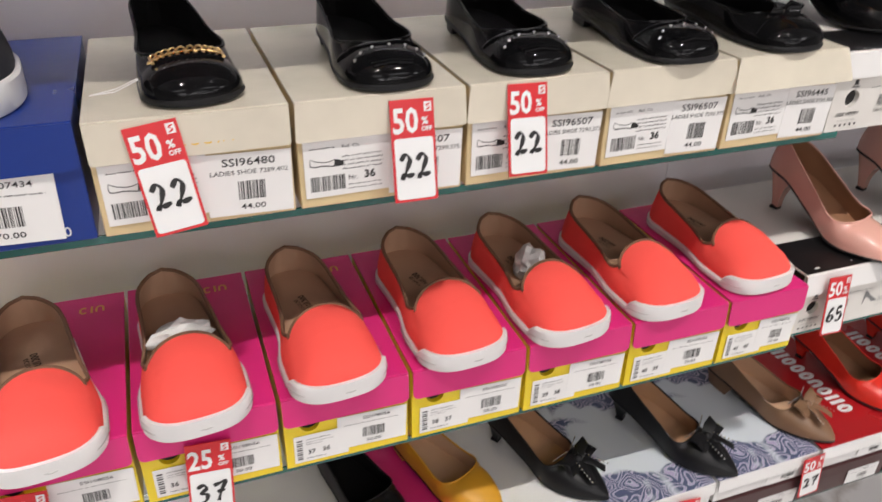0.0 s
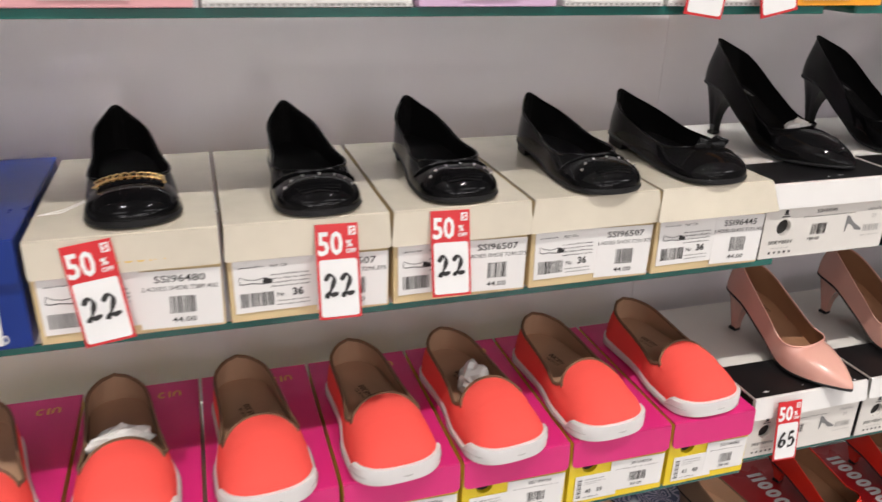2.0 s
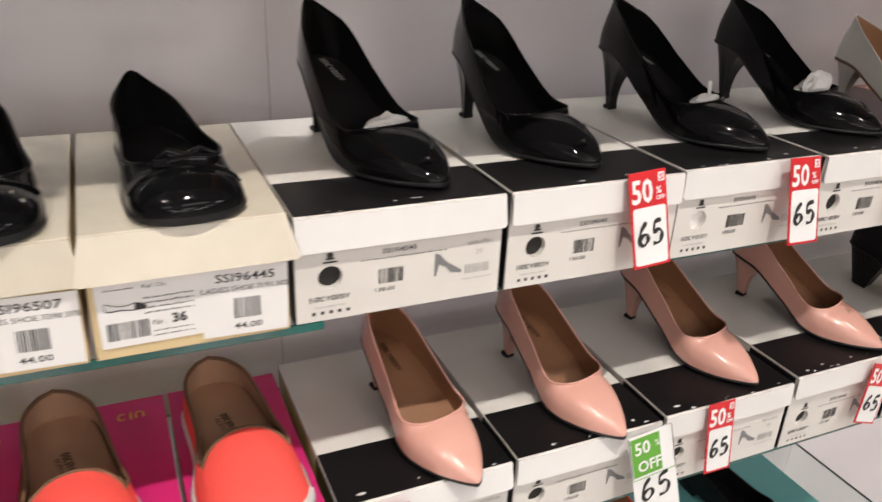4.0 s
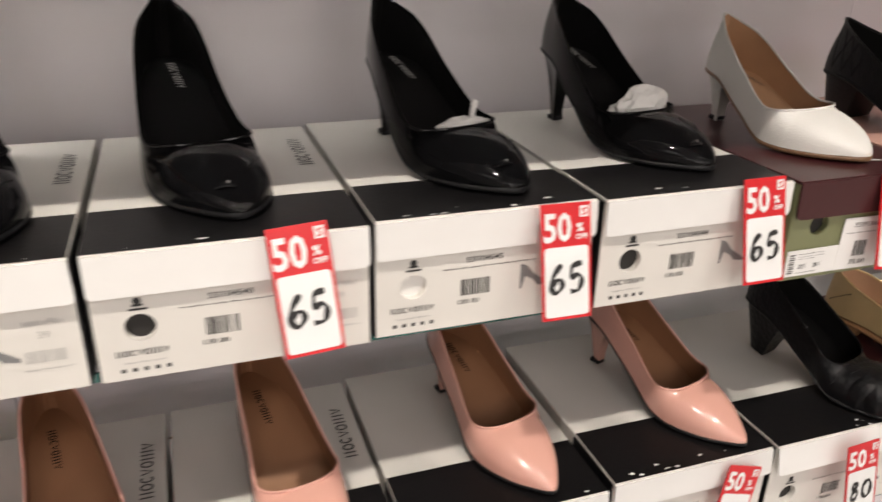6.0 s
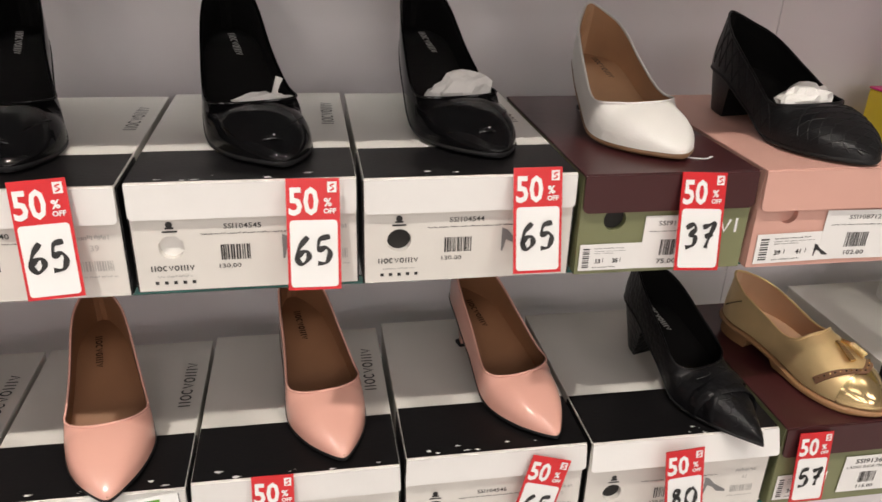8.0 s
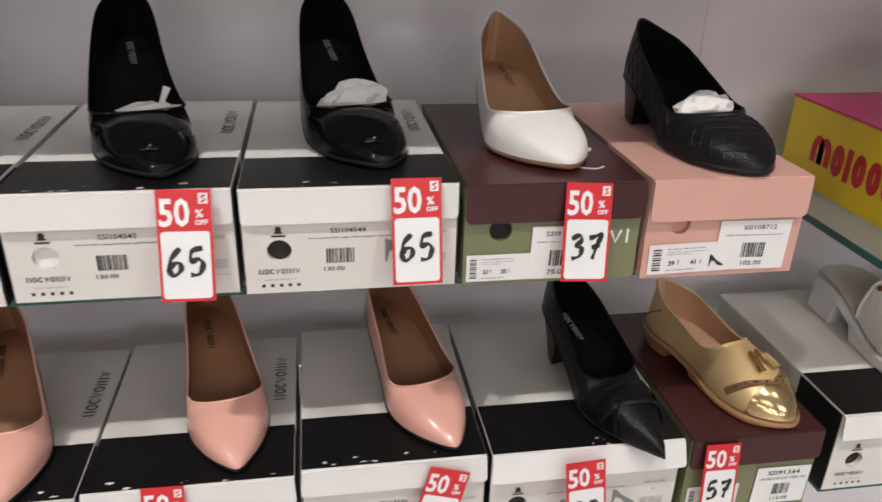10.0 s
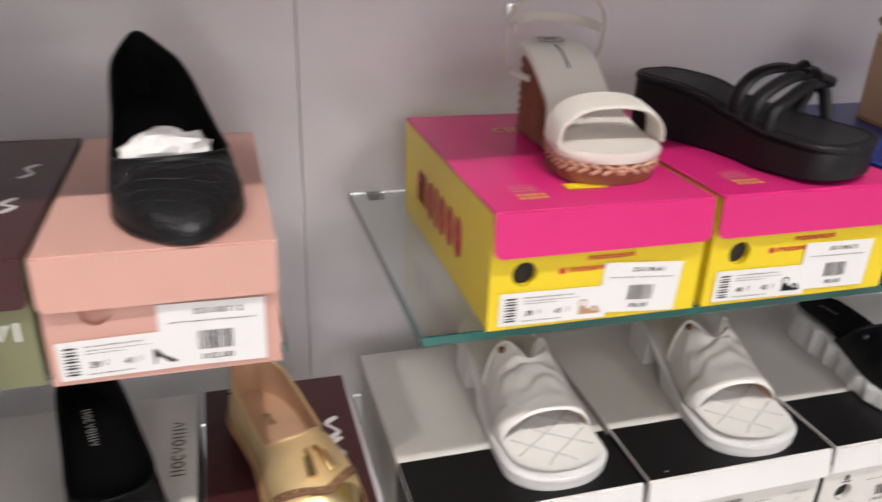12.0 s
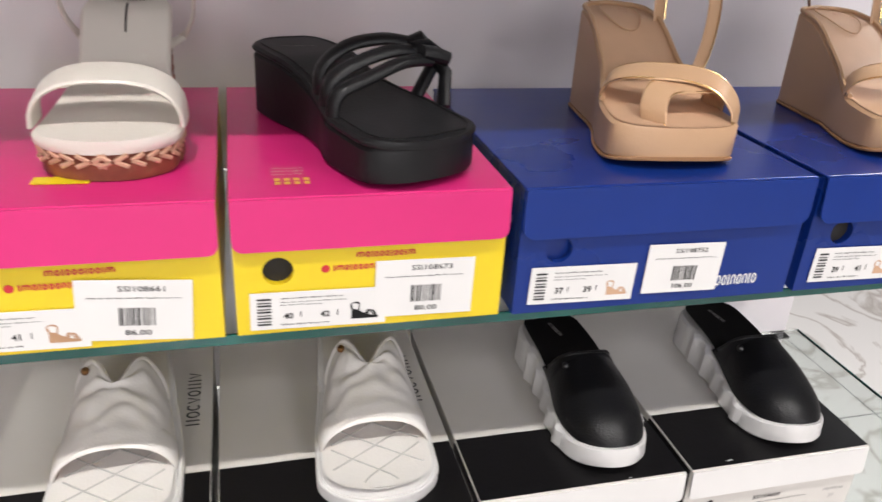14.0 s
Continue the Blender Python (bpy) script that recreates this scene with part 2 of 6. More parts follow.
# ---- mesh helpers ----
def part(name, bm, mat, parent=None, label="", smooth=True, at=None):
    """Links a bmesh as one mesh object, under a thing or a part if one is given."""
    bmesh.ops.recalc_face_normals(bm, faces=bm.faces[:])
    me = bpy.data.meshes.new(name)
    bm.to_mesh(me)
    bm.free()
    me.materials.append(mat)
    if smooth:
        me.shade_smooth()
        me.set_sharp_from_angle(angle=radians(38))
    ob = new(name, me)
    if at is not None:
        ob.matrix_basis = at
    if parent is not None:
        ob.parent = parent
    if label:
        ob["label"] = label
    return ob


def share(name, ob, parent, m):
    """Another part on the same mesh."""
    o = new(name, ob.data)
    o.parent = parent
    o.matrix_basis = m
    return o


def thing(name, m, label, category, group=""):
    ob = new(name)
    ob.empty_display_size = 0.05
    ob.matrix_basis = m
    return tagged(ob, label, category, group)


def block(x0, x1, y0, y1, z0, z1, bevel=0.0, seg=2):
    bm = bmesh.new()
    bmesh.ops.create_cube(bm, size=1)
    for v in bm.verts:
        v.co = Vector(((x0 + x1) / 2 + v.co.x * (x1 - x0), (y0 + y1) / 2 + v.co.y * (y1 - y0), (z0 + z1) / 2 + v.co.z * (z1 - z0)))
    if bevel:
        bmesh.ops.bevel(bm, geom=bm.edges[:], offset=bevel, segments=seg, affect="EDGES", profile=0.5)
    return bm


def loft(rings, cap0=True, cap1=True, closed=True, bm=None):
    bm = bm or bmesh.new()
    rows = [[bm.verts.new(p) for p in r] for r in rings]
    n = len(rows[0])
    for a, b in zip(rows, rows[1:]):
        for i in range(n if closed else n - 1):
            j = (i + 1) % n
            bm.faces.new((a[i], a[j], b[j], b[i]))
    if closed and cap0:
        bm.faces.new(rows[0][::-1])
    if closed and cap1:
        bm.faces.new(rows[-1])
    return bm


def sweep(pts, across, width, thick, n=10, closed=False, power=1.0, bm=None):
    """A ribbon with a rounded section along pts; across: the direction of its width at each point."""
    pts = [Vector(p) for p in pts]
    rings = []
    for i, p in enumerate(pts):
        a = pts[(i - 1) % len(pts)] if (closed or i > 0) else p
        b = pts[(i + 1) % len(pts)] if (closed or i < len(pts) - 1) else p
        t = (b - a).normalized()
        w = Vector(across[i] if isinstance(across, list) else across)
        w = (w - t * w.dot(t)).normalized()
        u = t.cross(w).normalized()
        wd = width[i] if isinstance(width, (list, tuple)) else width
        ring = []
        for k in range(n):
            f = 2 * math.pi * k / n
            c, s = math.cos(f), math.sin(f)
            c, s = math.copysign(abs(c) ** power, c), math.copysign(abs(s) ** power, s)
            ring.append(p + w * (c * wd / 2) + u * (s * thick / 2))
        rings.append(ring)
    if closed:
        rings.append(rings[0])
        bm = loft(rings, False, False, bm=bm)
        bmesh.ops.remove_doubles(bm, verts=bm.verts[:], dist=1e-6)
        return bm
    return loft(rings, bm=bm)


def tube(pts, r, n=8, closed=False, bm=None):
    pts = [Vector(p) for p in pts]
    d = pts[1] - pts[0]
    ref = Vector((0, 0, 1)) if abs(d.normalized().z) < 0.8 else Vector((1, 0, 0))
    acr = []
    for i in range(len(pts)):
        t = pts[min(i + 1, len(pts) - 1)] - pts[max(i - 1, 0)]
        if closed:
            t = pts[(i + 1) % len(pts)] - pts[i - 1]
        w = ref - t * (ref.dot(t) / max(t.length_squared, 1e-12))
        if w.length < 1e-4:
            w = t.orthogonal()
        ref = w.normalized()
        acr.append(ref.copy())
    return sweep(pts, acr, 2 * r, 2 * r, n, closed, bm=bm)


def ball(r, c=(0, 0, 0), sub=2, bm=None):
    bm = bm or bmesh.new()
    made = bmesh.ops.create_icosphere(bm, subdivisions=sub, radius=r)
    for v in made["verts"]:
        v.co += Vector(c)
    return bm


def spline(points):
    """A smooth curve through (s, value) points, flat past the ends, with no overshoot."""
    xs = np.array([p[0] for p in points], float)
    ys = np.array([p[1] for p in points], float)
    d = np.diff(ys) / np.diff(xs)
    m = np.zeros(len(xs))
    m[0], m[-1] = d[0], d[-1]
    for i in range(1, len(xs) - 1):
        m[i] = 0 if d[i - 1] * d[i] <= 0 else 2 * d[i - 1] * d[i] / (d[i - 1] + d[i])

    def f(s):
        s = min(max(s, xs[0]), xs[-1])
        i = min(max(int(np.searchsorted(xs, s)) - 1, 0), len(xs) - 2)
        hh = xs[i + 1] - xs[i]
        u = (s - xs[i]) / hh
        return float((2 * u**3 - 3 * u**2 + 1) * ys[i] + (u**3 - 2 * u**2 + u) * hh * m[i] + (-2 * u**3 + 3 * u**2) * ys[i + 1] + (u**3 - u**2) * hh * m[i + 1])
    return f


# ---- print on paper and card ----
LETTERS = {}


def letters(text, size, bold=0.0):
    """The mesh of a text, its lower left corner at the origin."""
    key = (text, round(size, 5), bold)
    if key not in LETTERS:
        cu = bpy.data.curves.new("letters", "FONT")
        cu.body, cu.size, cu.resolution_u, cu.offset = text, size, 2, bold
        ob = new("letters", cu)
        me = bpy.data.meshes.new_from_object(ob.evaluated_get(bpy.context.evaluated_depsgraph_get()))
        bpy.data.objects.remove(ob)
        LETTERS[key] = me
    return LETTERS[key]


class Print:
    """Flat ink shapes in a plane, u to the right and v up, gathered in one mesh."""

    def __init__(self):
        self.bm = bmesh.new()

    def poly(self, pts):
        self.bm.faces.new([self.bm.verts.new((u, v, 0)) for u, v in pts])
        return self

    def rect(self, u, v, w, h):
        return self.poly([(u, v), (u + w, v), (u + w, v + h), (u, v + h)])

    def disc(self, u, v, r, n=20):
        return self.poly([(u + r * math.cos(2 * math.pi * k / n), v + r * math.sin(2 * math.pi * k / n)) for k in range(n)])

    def round_rect(self, u, v, w, h, r, n=5):
        pts = []
        for cx, cy, a0 in ((u + w - r, v + r, -90), (u + w - r, v + h - r, 0), (u + r, v + h - r, 90), (u + r, v + r, 180)):
            for k in range(n + 1):
                a = radians(a0 + 90 * k / n)
                pts.append((cx + r * math.cos(a), cy + r * math.sin(a)))
        return self.poly(pts)

    def text(self, s, u, v, size, bold=0.0, squeeze=1.0, centre=False):
        me = letters(s, size, bold)
        w = max((q.co.x for q in me.vertices), default=0)
        if centre:
            u -= w * squeeze / 2
        seen = len(self.bm.verts)
        self.bm.from_mesh(me)
        self.bm.verts.ensure_lookup_table()
        for q in self.bm.verts[seen:]:
            q.co = Vector((u + q.co.x * squeeze, v + q.co.y, 0))
        return self

    def code(self, u, v, w, h, seed=1):
        rnd = random.Random(seed)
        x = 0.0
        while x < w - 0.0006:
            b = rnd.choice((0.0005, 0.0009, 0.0014))
            self.rect(u + x, v, min(b, w - x), h)
            x += b + rnd.choice((0.0005, 0.0008, 0.0012))
        return self

    def line(self, u, v, w, h, seed=1):
        """An illegible line of small print: tiny bars in words."""
        rnd = random.Random(seed)
        x, left = 0.0, rnd.randint(3, 8)
        while x < w:
            b = rnd.uniform(0.0006, 0.0012)
            self.rect(u + x, v + (h * 0.3 if rnd.random() < 0.25 else 0), min(b, w - x), h * rnd.uniform(0.6, 0.95))
            left -= 1
            x += b + (0.0016 if left == 0 else 0.00045)
            left = left or rnd.randint(3, 8)
        return self

    def stroke(self, pts, r):
        """A marker stroke of width 2r along pts, with a little swell."""
        P = [Vector((a, b)) for a, b in pts]
        Q = []
        for i in range(len(P) - 1):
            for k in range(6):
                t = k / 6
                p0, p1, p2, p3 = P[max(i - 1, 0)], P[i], P[i + 1], P[min(i + 2, len(P) - 1)]
                Q.append(0.5 * (2 * p1 + (p2 - p0) * t + (2 * p0 - 5 * p1 + 4 * p2 - p3) * t * t + (3 * p1 - p0 - 3 * p2 + p3) * t**3))
        Q.append(P[-1])
        rows = []
        for i, q in enumerate(Q):
            t = (Q[min(i + 1, len(Q) - 1)] - Q[max(i - 1, 0)])
            t = t.normalized() if t.length > 1e-9 else Vector((1, 0))
            w = r * (0.85 + 0.3 * math.sin(i * 0.55))
            nn = Vector((-t.y, t.x)) * w
            rows.append((self.bm.verts.new((q.x + nn.x, q.y + nn.y, 0)), self.bm.verts.new((q.x - nn.x, q.y - nn.y, 0))))
        for a, b in zip(rows, rows[1:]):
            self.bm.faces.new((a[0], b[0], b[1], a[1]))
        return self

    def pen(self, pts, r):
        """An even line of width 2r along pts."""
        P = [Vector((float(a), float(b))) for a, b in pts]
        rows = []
        for i, q in enumerate(P):
            t = (P[min(i + 1, len(P) - 1)] - P[max(i - 1, 0)]).normalized()
            nn = Vector((-t.y, t.x)) * r
            rows.append((self.bm.verts.new((q.x + nn.x, q.y + nn.y, 0)), self.bm.verts.new((q.x - nn.x, q.y - nn.y, 0))))
        for a, b in zip(rows, rows[1:]):
            self.bm.faces.new((a[0], b[0], b[1], a[1]))
        return self

    def put(self, name, mat, parent, m, label=""):
        many = len(self.bm.faces) > 1 and name not in ("number", "shoe_picture")
        ob = part(name, self.bm, mat, parent, label, False, m)
        if many:
            ob["kind"] = "stuff"
        return ob


FRONT = Matrix(((1, 0, 0, 0), (0, 0, -1, 0), (0, 1, 0, 0), (0, 0, 0, 1)))
LEFT = Matrix(((0, 0, -1, 0), (-1, 0, 0, 0), (0, 1, 0, 0), (0, 0, 0, 1)))


def front(x, y, z, tilt=0.0):
    """A plane that faces the aisle, its origin at x, y, z."""
    return Matrix.Translation((x, y, z)) @ pose(0, 0, 0, 0, tilt, 0) @ FRONT


HAND = {"0": [[(.5, 1), (.15, .75), (.1, .3), (.4, 0), (.8, .2), (.85, .7), (.5, 1)]],
        "2": [[(.1, .78), (.45, 1), (.72, .75), (.5, .35), (.2, .05), (.3, .2), (.6, .1), (1, .12)]],
        "3": [[(.15, .9), (.6, .98), (.75, .75), (.4, .55), (.8, .4), (.7, .08), (.15, .02)]],
        "5": [[(.85, 1), (.3, .95), (.22, .58), (.6, .62), (.85, .35), (.6, .02), (.12, .05)]],
        "6": [[(.75, 1), (.3, .7), (.12, .3), (.4, 0), (.8, .18), (.7, .45), (.35, .45), (.15, .25)]],
        "7": [[(.1, .92), (.5, .95), (.9, 1), (.6, .5), (.4, 0)], [(.3, .5), (.85, .55)]],
        "8": [[(.75, .85), (.4, 1), (.25, .75), (.7, .35), (.5, 0), (.15, .2), (.4, .55), (.75, .85)]],
        "9": [[(.8, .85), (.4, 1), (.15, .7), (.5, .5), (.8, .85), (.75, .4), (.5, 0)]]}

# ---- structure ----
WY = 0.345          # face of the shelf wall
ZA, ZB, ZD = 1.400, 1.100, 0.440
ZC1, ZC2, ZC3 = 0.795, 0.802, 0.816


def structure(name, bm, mat, label, category="", smooth=False):
    return tagged(part(name, bm, mat, None, "", smooth), label, category, kind="structure")


structure("floor", block(-3.2, 7.0, -10.6, 4.2, -0.06, 0.0), MARBLE, "polished white marble floor with grey veins", "floor")
for jx in (2.15, 2.95, 3.75, 4.55):
    structure("floor_joint", block(jx, jx + 0.003, -4.0, 4.0, -0.004, 0.0006), JOINT, "thin dark joint between floor tiles", "joint")
for jy in (0.2, 1.0, 1.8):
    structure("floor_joint", block(1.4, 6.9, jy, jy + 0.003, -0.004, 0.0009), JOINT, "thin dark joint between floor tiles", "joint")
structure("ceiling", block(-3.2, 7.0, -10.6, 4.2, 3.0, 3.06), CEILING, "plain grey shop ceiling", "ceiling")
structure("wall_south", block(-3.2, 7.0, -10.66, -10.6, 0, 3.0), PAINT, "plain pale shop wall", "wall")
structure("wall_north", block(-3.2, 7.0, 4.2, 4.26, 0, 3.0), PAINT, "plain pale shop wall", "wall")
structure("wall_west", block(-3.26, -3.2, -10.6, 4.2, 0, 3.0), PAINT, "plain pale shop wall", "wall")
structure("wall_east", block(7.0, 7.06, -10.6, 4.2, 0, 3.0), PAINT, "plain pale shop wall", "wall")
# shelf wall: glossy laminate panels with fine vertical seams
SEAMS = (-1.72, -0.612, 0.520, 1.614, 2.70)
backing = structure("wall_shelves", block(-3.2, 2.70, WY + 0.012, WY + 0.07, 0, 3.0), JOINT, "glossy grey laminate shop wall behind the shelves", "wall")
for a, b in zip((-3.2,) + SEAMS, SEAMS):
    part("panel", block(a + 0.0003, b - 0.0003, WY, WY + 0.011, 0.0, 2.999, 0.0006, 1), WALL, backing, smooth=False)

# ---- glass shelves ----
def glass_shelf(x0, x1, z, depth=0.0):
    t = 0.009
    th = thing("glass_shelf", pose((x0 + x1) / 2, WY, z - t), "clear glass wall shelf with green polished edge", "shelf", "glass wall shelves")
    w, y0 = (x1 - x0) / 2, -WY + 0.004 - depth
    part("pane", block(-w, w, y0 + 0.002, -0.001, 0, t - 0.0006), GLASS, th, smooth=False)
    part("front_edge", block(-w, w, y0, y0 + 0.0018, 0, t - 0.0006, 0.0006, 1), GLASS_EDGE, th, "dark green polished glass edge", False)
    for s in (-1, 1):
        xa, xb = sorted((s * w, s * (w + 0.0012)))
        part("side_edge", block(xa, xb, y0 + 0.001, -0.002, 0, t - 0.0006), GLASS_EDGE, th, "dark green polished glass edge", False)
        part("clip", block(s * (w - 0.03) - 0.009, s * (w - 0.03) + 0.009, -0.014, -0.0005, -0.004, -0.0004, 0.001), STEEL, th, "dark metal clip")
    return th


for x0, x1, back in ((-0.60, 0.487, 0.0), (0.590, 1.563, 0.016), (1.668, 2.64, 0.0)):
    glass_shelf(x0, x1, ZB, -back)
for x0, x1 in ((-0.60, 0.485), (0.530, 1.563)):
    glass_shelf(x0, x1, ZA)
# unseen shelf added over the third bay, to shade its wall and lids
glass_shelf(1.668, 2.64, ZA + 0.04)
glass_shelf(-0.60, 0.487, ZC1, 0.02)
glass_shelf(0.492, 1.563, ZC2, 0.008)
glass_shelf(1.668, 2.72, ZC3, 0.006)
glass_shelf(-0.60, 0.487, ZD, 0.02)
glass_shelf(0.520, 1.563, ZD, 0.02)


# ---- shoe boxes ----
def panel_with_hole(x0, x1, z0, z1, y, hx, hz, r, deep=0.007, n=24):
    """A front panel with a round finger hole that goes in."""
    bm = bmesh.new()
    ang = [math.pi * 2 * k / n for k in range(n)]
    outer = []
    for a in ang:
        dx, dz = math.cos(a), math.sin(a)
        t = min(((x1 - hx) if dx > 0 else (hx - x0)) / max(abs(dx), 1e-6), ((z1 - hz) if dz > 0 else (hz - z0)) / max(abs(dz), 1e-6))
        outer.append(Vector((hx + dx * t, y, hz + dz * t)))
    for cx, cz in ((x0, z0), (x0, z1), (x1, z0), (x1, z1)):
        k = min(range(n), key=lambda i: (outer[i] - Vector((cx, y, cz))).length)
        outer[k] = Vector((cx, y, cz))
    inner = [Vector((hx + r * math.cos(a), y, hz + r * math.sin(a))) for a in ang]
    back = [Vector((hx + r * math.cos(a), y + deep, hz + r * math.sin(a))) for a in ang]
    loft([outer, inner, back], False, False, bm=bm)
    return bm, [Vector((p.x, p.y - 0.001, p.z)) for p in back]


def flap(w, h, r, t=0.0016, n=5, skew=0.0):
    """The front flap of a lid: hangs down from its top edge, lower corners rounded."""
    pts = [(-w / 2, 0), (w / 2, 0)]
    for cx, a0 in ((w / 2 - r, 0), (-w / 2 + r, -90)):
        for k in range(n + 1):
            a = radians(a0 - 90 * k / n)
            pts.append((cx + r * math.cos(a), -h + r + r * math.sin(a)))
    pts = [(u - skew * v * (1 if u > 0 else -1), v) for u, v in pts]
    return loft([[Vector((u, -t, v)) for u, v in pts], [Vector((u, 0, v)) for u, v in pts]])


def shoe_box(x0, x1, z, height, depth, y=0.0, body=WHITE_CARD, lid=WHITE_CARD, top=None, side=None, band=None, band_mat=BLACK_CARD, flap_h=0.034, flap_r=0.004,
             lift=2.0, skew=0.0, hole=None, hole_mat=HOLE, label="", group="", turn=0.0, name="shoe_box"):
    w, cx = x1 - x0, (x0 + x1) / 2
    th = thing(name, pose(cx, y, z, 0, 0, turn), label, "shoe box", group)
    th["w"], th["h"], th["d"] = w, height, depth
    hw = w / 2 - 0.0012
    if hole:
        hx, hz, r = hole
        bm, ring = panel_with_hole(-hw, hw, 0.0, height - 0.003, 0.0, hx - w / 2, hz, r)
        part("front_panel", bm, body, th, smooth=False)
        # closing disc; with HOLE its near-black colour stands for the shade inside
        hb = bmesh.new()
        hb.faces.new([hb.verts.new(p) for p in ring])
        part("finger_hole", hb, hole_mat, th, "round finger hole", False)
        part("body", block(-hw, hw, 0.0075, depth, 0.0, height - 0.003, 0.0006, 1), side or body, th, smooth=False)
        part("corner", block(-hw, -hw + 0.0015, 0.0002, 0.0075, 0.0, height - 0.003), side or body, th, smooth=False)
        part("corner", block(hw - 0.0015, hw, 0.0002, 0.0075, 0.0, height - 0.003), side or body, th, smooth=False)
    else:
        part("body", block(-hw, hw, 0.0, depth, 0.0, height - 0.003, 0.0008, 1), side or body, th, smooth=False)
    lw = w / 2 - 0.0006
    ld = part("lid", block(-lw, lw, -0.0026, depth + 0.0015, height - 0.0026, height, 0.0009, 2), top or lid, th, smooth=False)
    if band:
        bp = Print()
        n = 14
        rnd = random.Random(int(cx * 997))
        edge = [(lw - 0.0006 - (2 * lw - 0.0012) * k / n, band + rnd.uniform(-0.0002, 0.0002)) for k in range(n + 1)]
        bp.poly([(-lw + 0.0006, -0.0018), (lw - 0.0006, -0.0018)] + edge)
        bp.put("printed_band", band_mat, ld, pose(0, 0, height + 0.0004), "black printed band with pale scuffs" if band_mat is BLACK_CARD else "")
    fm = pose(0, -0.0026, height - 0.0012, -lift, 0, 0)
    part("lid_flap", flap(2 * lw - 0.001, flap_h, flap_r, skew=skew), lid, ld, smooth=False, at=fm)
    return th


def sticker(box, u, v, w, h, tilt=0.0, y=-0.0009, mat=LABEL):
    """A paper label on the front of a box, u and v from the lower left corner of that front."""
    bm = block(0, w, 0, h, 0, 0.0005)
    m = Matrix.Translation((u - box["w"] / 2, y, v)) @ pose(0, 0, 0, 0, -tilt, 0) @ FRONT
    return part("label", bm, mat, box, "white paper label", False, m)


def on(stick, dz=0.0008):
    return pose(0, 0, dz)


def ink_on_front(box, p, mat, name="print", y=-0.0005):
    return p.put(name, mat, box, Matrix.Translation((-box["w"] / 2, y, 0)) @ FRONT)


def price_label(box, u, v, w, h, number, price, tilt=0.0, seed=1, small="", y=-0.0012):
    """The shop's own label: article number, small print, bar code, price."""
    s = sticker(box, u, v, w, h, tilt, y)
    p = Print()
    if small:
        p.text(number, w * 0.5, h * 0.80, h * 0.17, 0.00012, 1.25, True)
    else:
        p.text(number, w * 0.56, h * 0.82, h * 0.125, 0.00004, 1.3, True)
    if small:
        p.text(small, w * 0.5, h * 0.66, h * 0.105, 0.0, 1.1, True)
    else:
        p.line(w * 0.10, h * 0.70, w * 0.80, h * 0.022, seed)
    p.code(w * 0.36, h * 0.25, w * 0.32, h * 0.30, seed)
    p.text(price, w * 0.52, h * 0.09, h * 0.125, 0.00008, 1.35, True)
    p.put("print", INK, s, on(s))
    return s


def maker_label(box, u, v, w, h, sizes, tilt=0.0, seed=1, picture=None, y=-0.0010):
    """The maker's label: bar code, lines of small print, sizes, a little picture of the shoe."""
    s = sticker(box, u, v, w, h, tilt, y)
    p = Print()
    for k in range(9):
        p.rect(w * 0.05, h * (0.12 + 0.085 * k), w * 0.10, h * (0.03 if k % 2 else 0.05))
    p.line(w * 0.22, h * 0.82, w * 0.45, h * 0.035, seed)
    p.line(w * 0.22, h * 0.72, w * 0.5, h * 0.025, seed + 1)
    p.line(w * 0.22, h * 0.64, w * 0.3, h * 0.025, seed + 4)
    for k, t in enumerate(sizes):
        p.text(t, w * (0.24 + 0.27 * k), h * 0.28, h * 0.22, 0.0002)
        p.rect(w * (0.36 + 0.27 * k), h * 0.30, w * 0.008, h * 0.16)
    p.line(w * 0.22, h * 0.10, w * 0.35, h * 0.04, seed + 2)
    p.put("print", INK, s, on(s))
    if picture:
        q = Print()
        if picture is INK:
            heel_picture(q, w * 0.74, h * 0.16, w * 0.18)
        else:
            wedge_picture(q, w * 0.74, h * 0.16, w * 0.20)
        q.put("shoe_picture", picture, s, on(s))
    return s


def heel_picture(p, u, v, s):
    """A small printed picture of a high-heeled shoe."""
    return p.poly([(u + s * a, v + s * b) for a, b in ((0, 0), (0.06, 0), (0.16, 0.42), (0.4, 0.3), (0.62, 0.06), (1, 0.0), (1.02, 0.1), (0.72, 0.3), (0.45, 0.48), (0.2, 0.78), (0.0, 0.86))])


def wedge_picture(p, u, v, s):
    """A small printed picture of a strapped wedge sandal."""
    p.poly([(u + s * a, v + s * b) for a, b in ((0, 0), (1.0, 0), (1.02, 0.10), (0.7, 0.14), (0.42, 0.26), (0.2, 0.40), (0.0, 0.44))])
    for pts in (((0.55, 0.2), (0.66, 0.36), (0.86, 0.12)), ((0.95, 0.1), (0.78, 0.34), (0.60, 0.18)), ((0.02, 0.42), (-0.02, 0.64), (0.14, 0.70), (0.30, 0.62), (0.26, 0.36))):
        p.stroke([(u + s * a, v + s * b) for a, b in pts], s * 0.035)
    return p


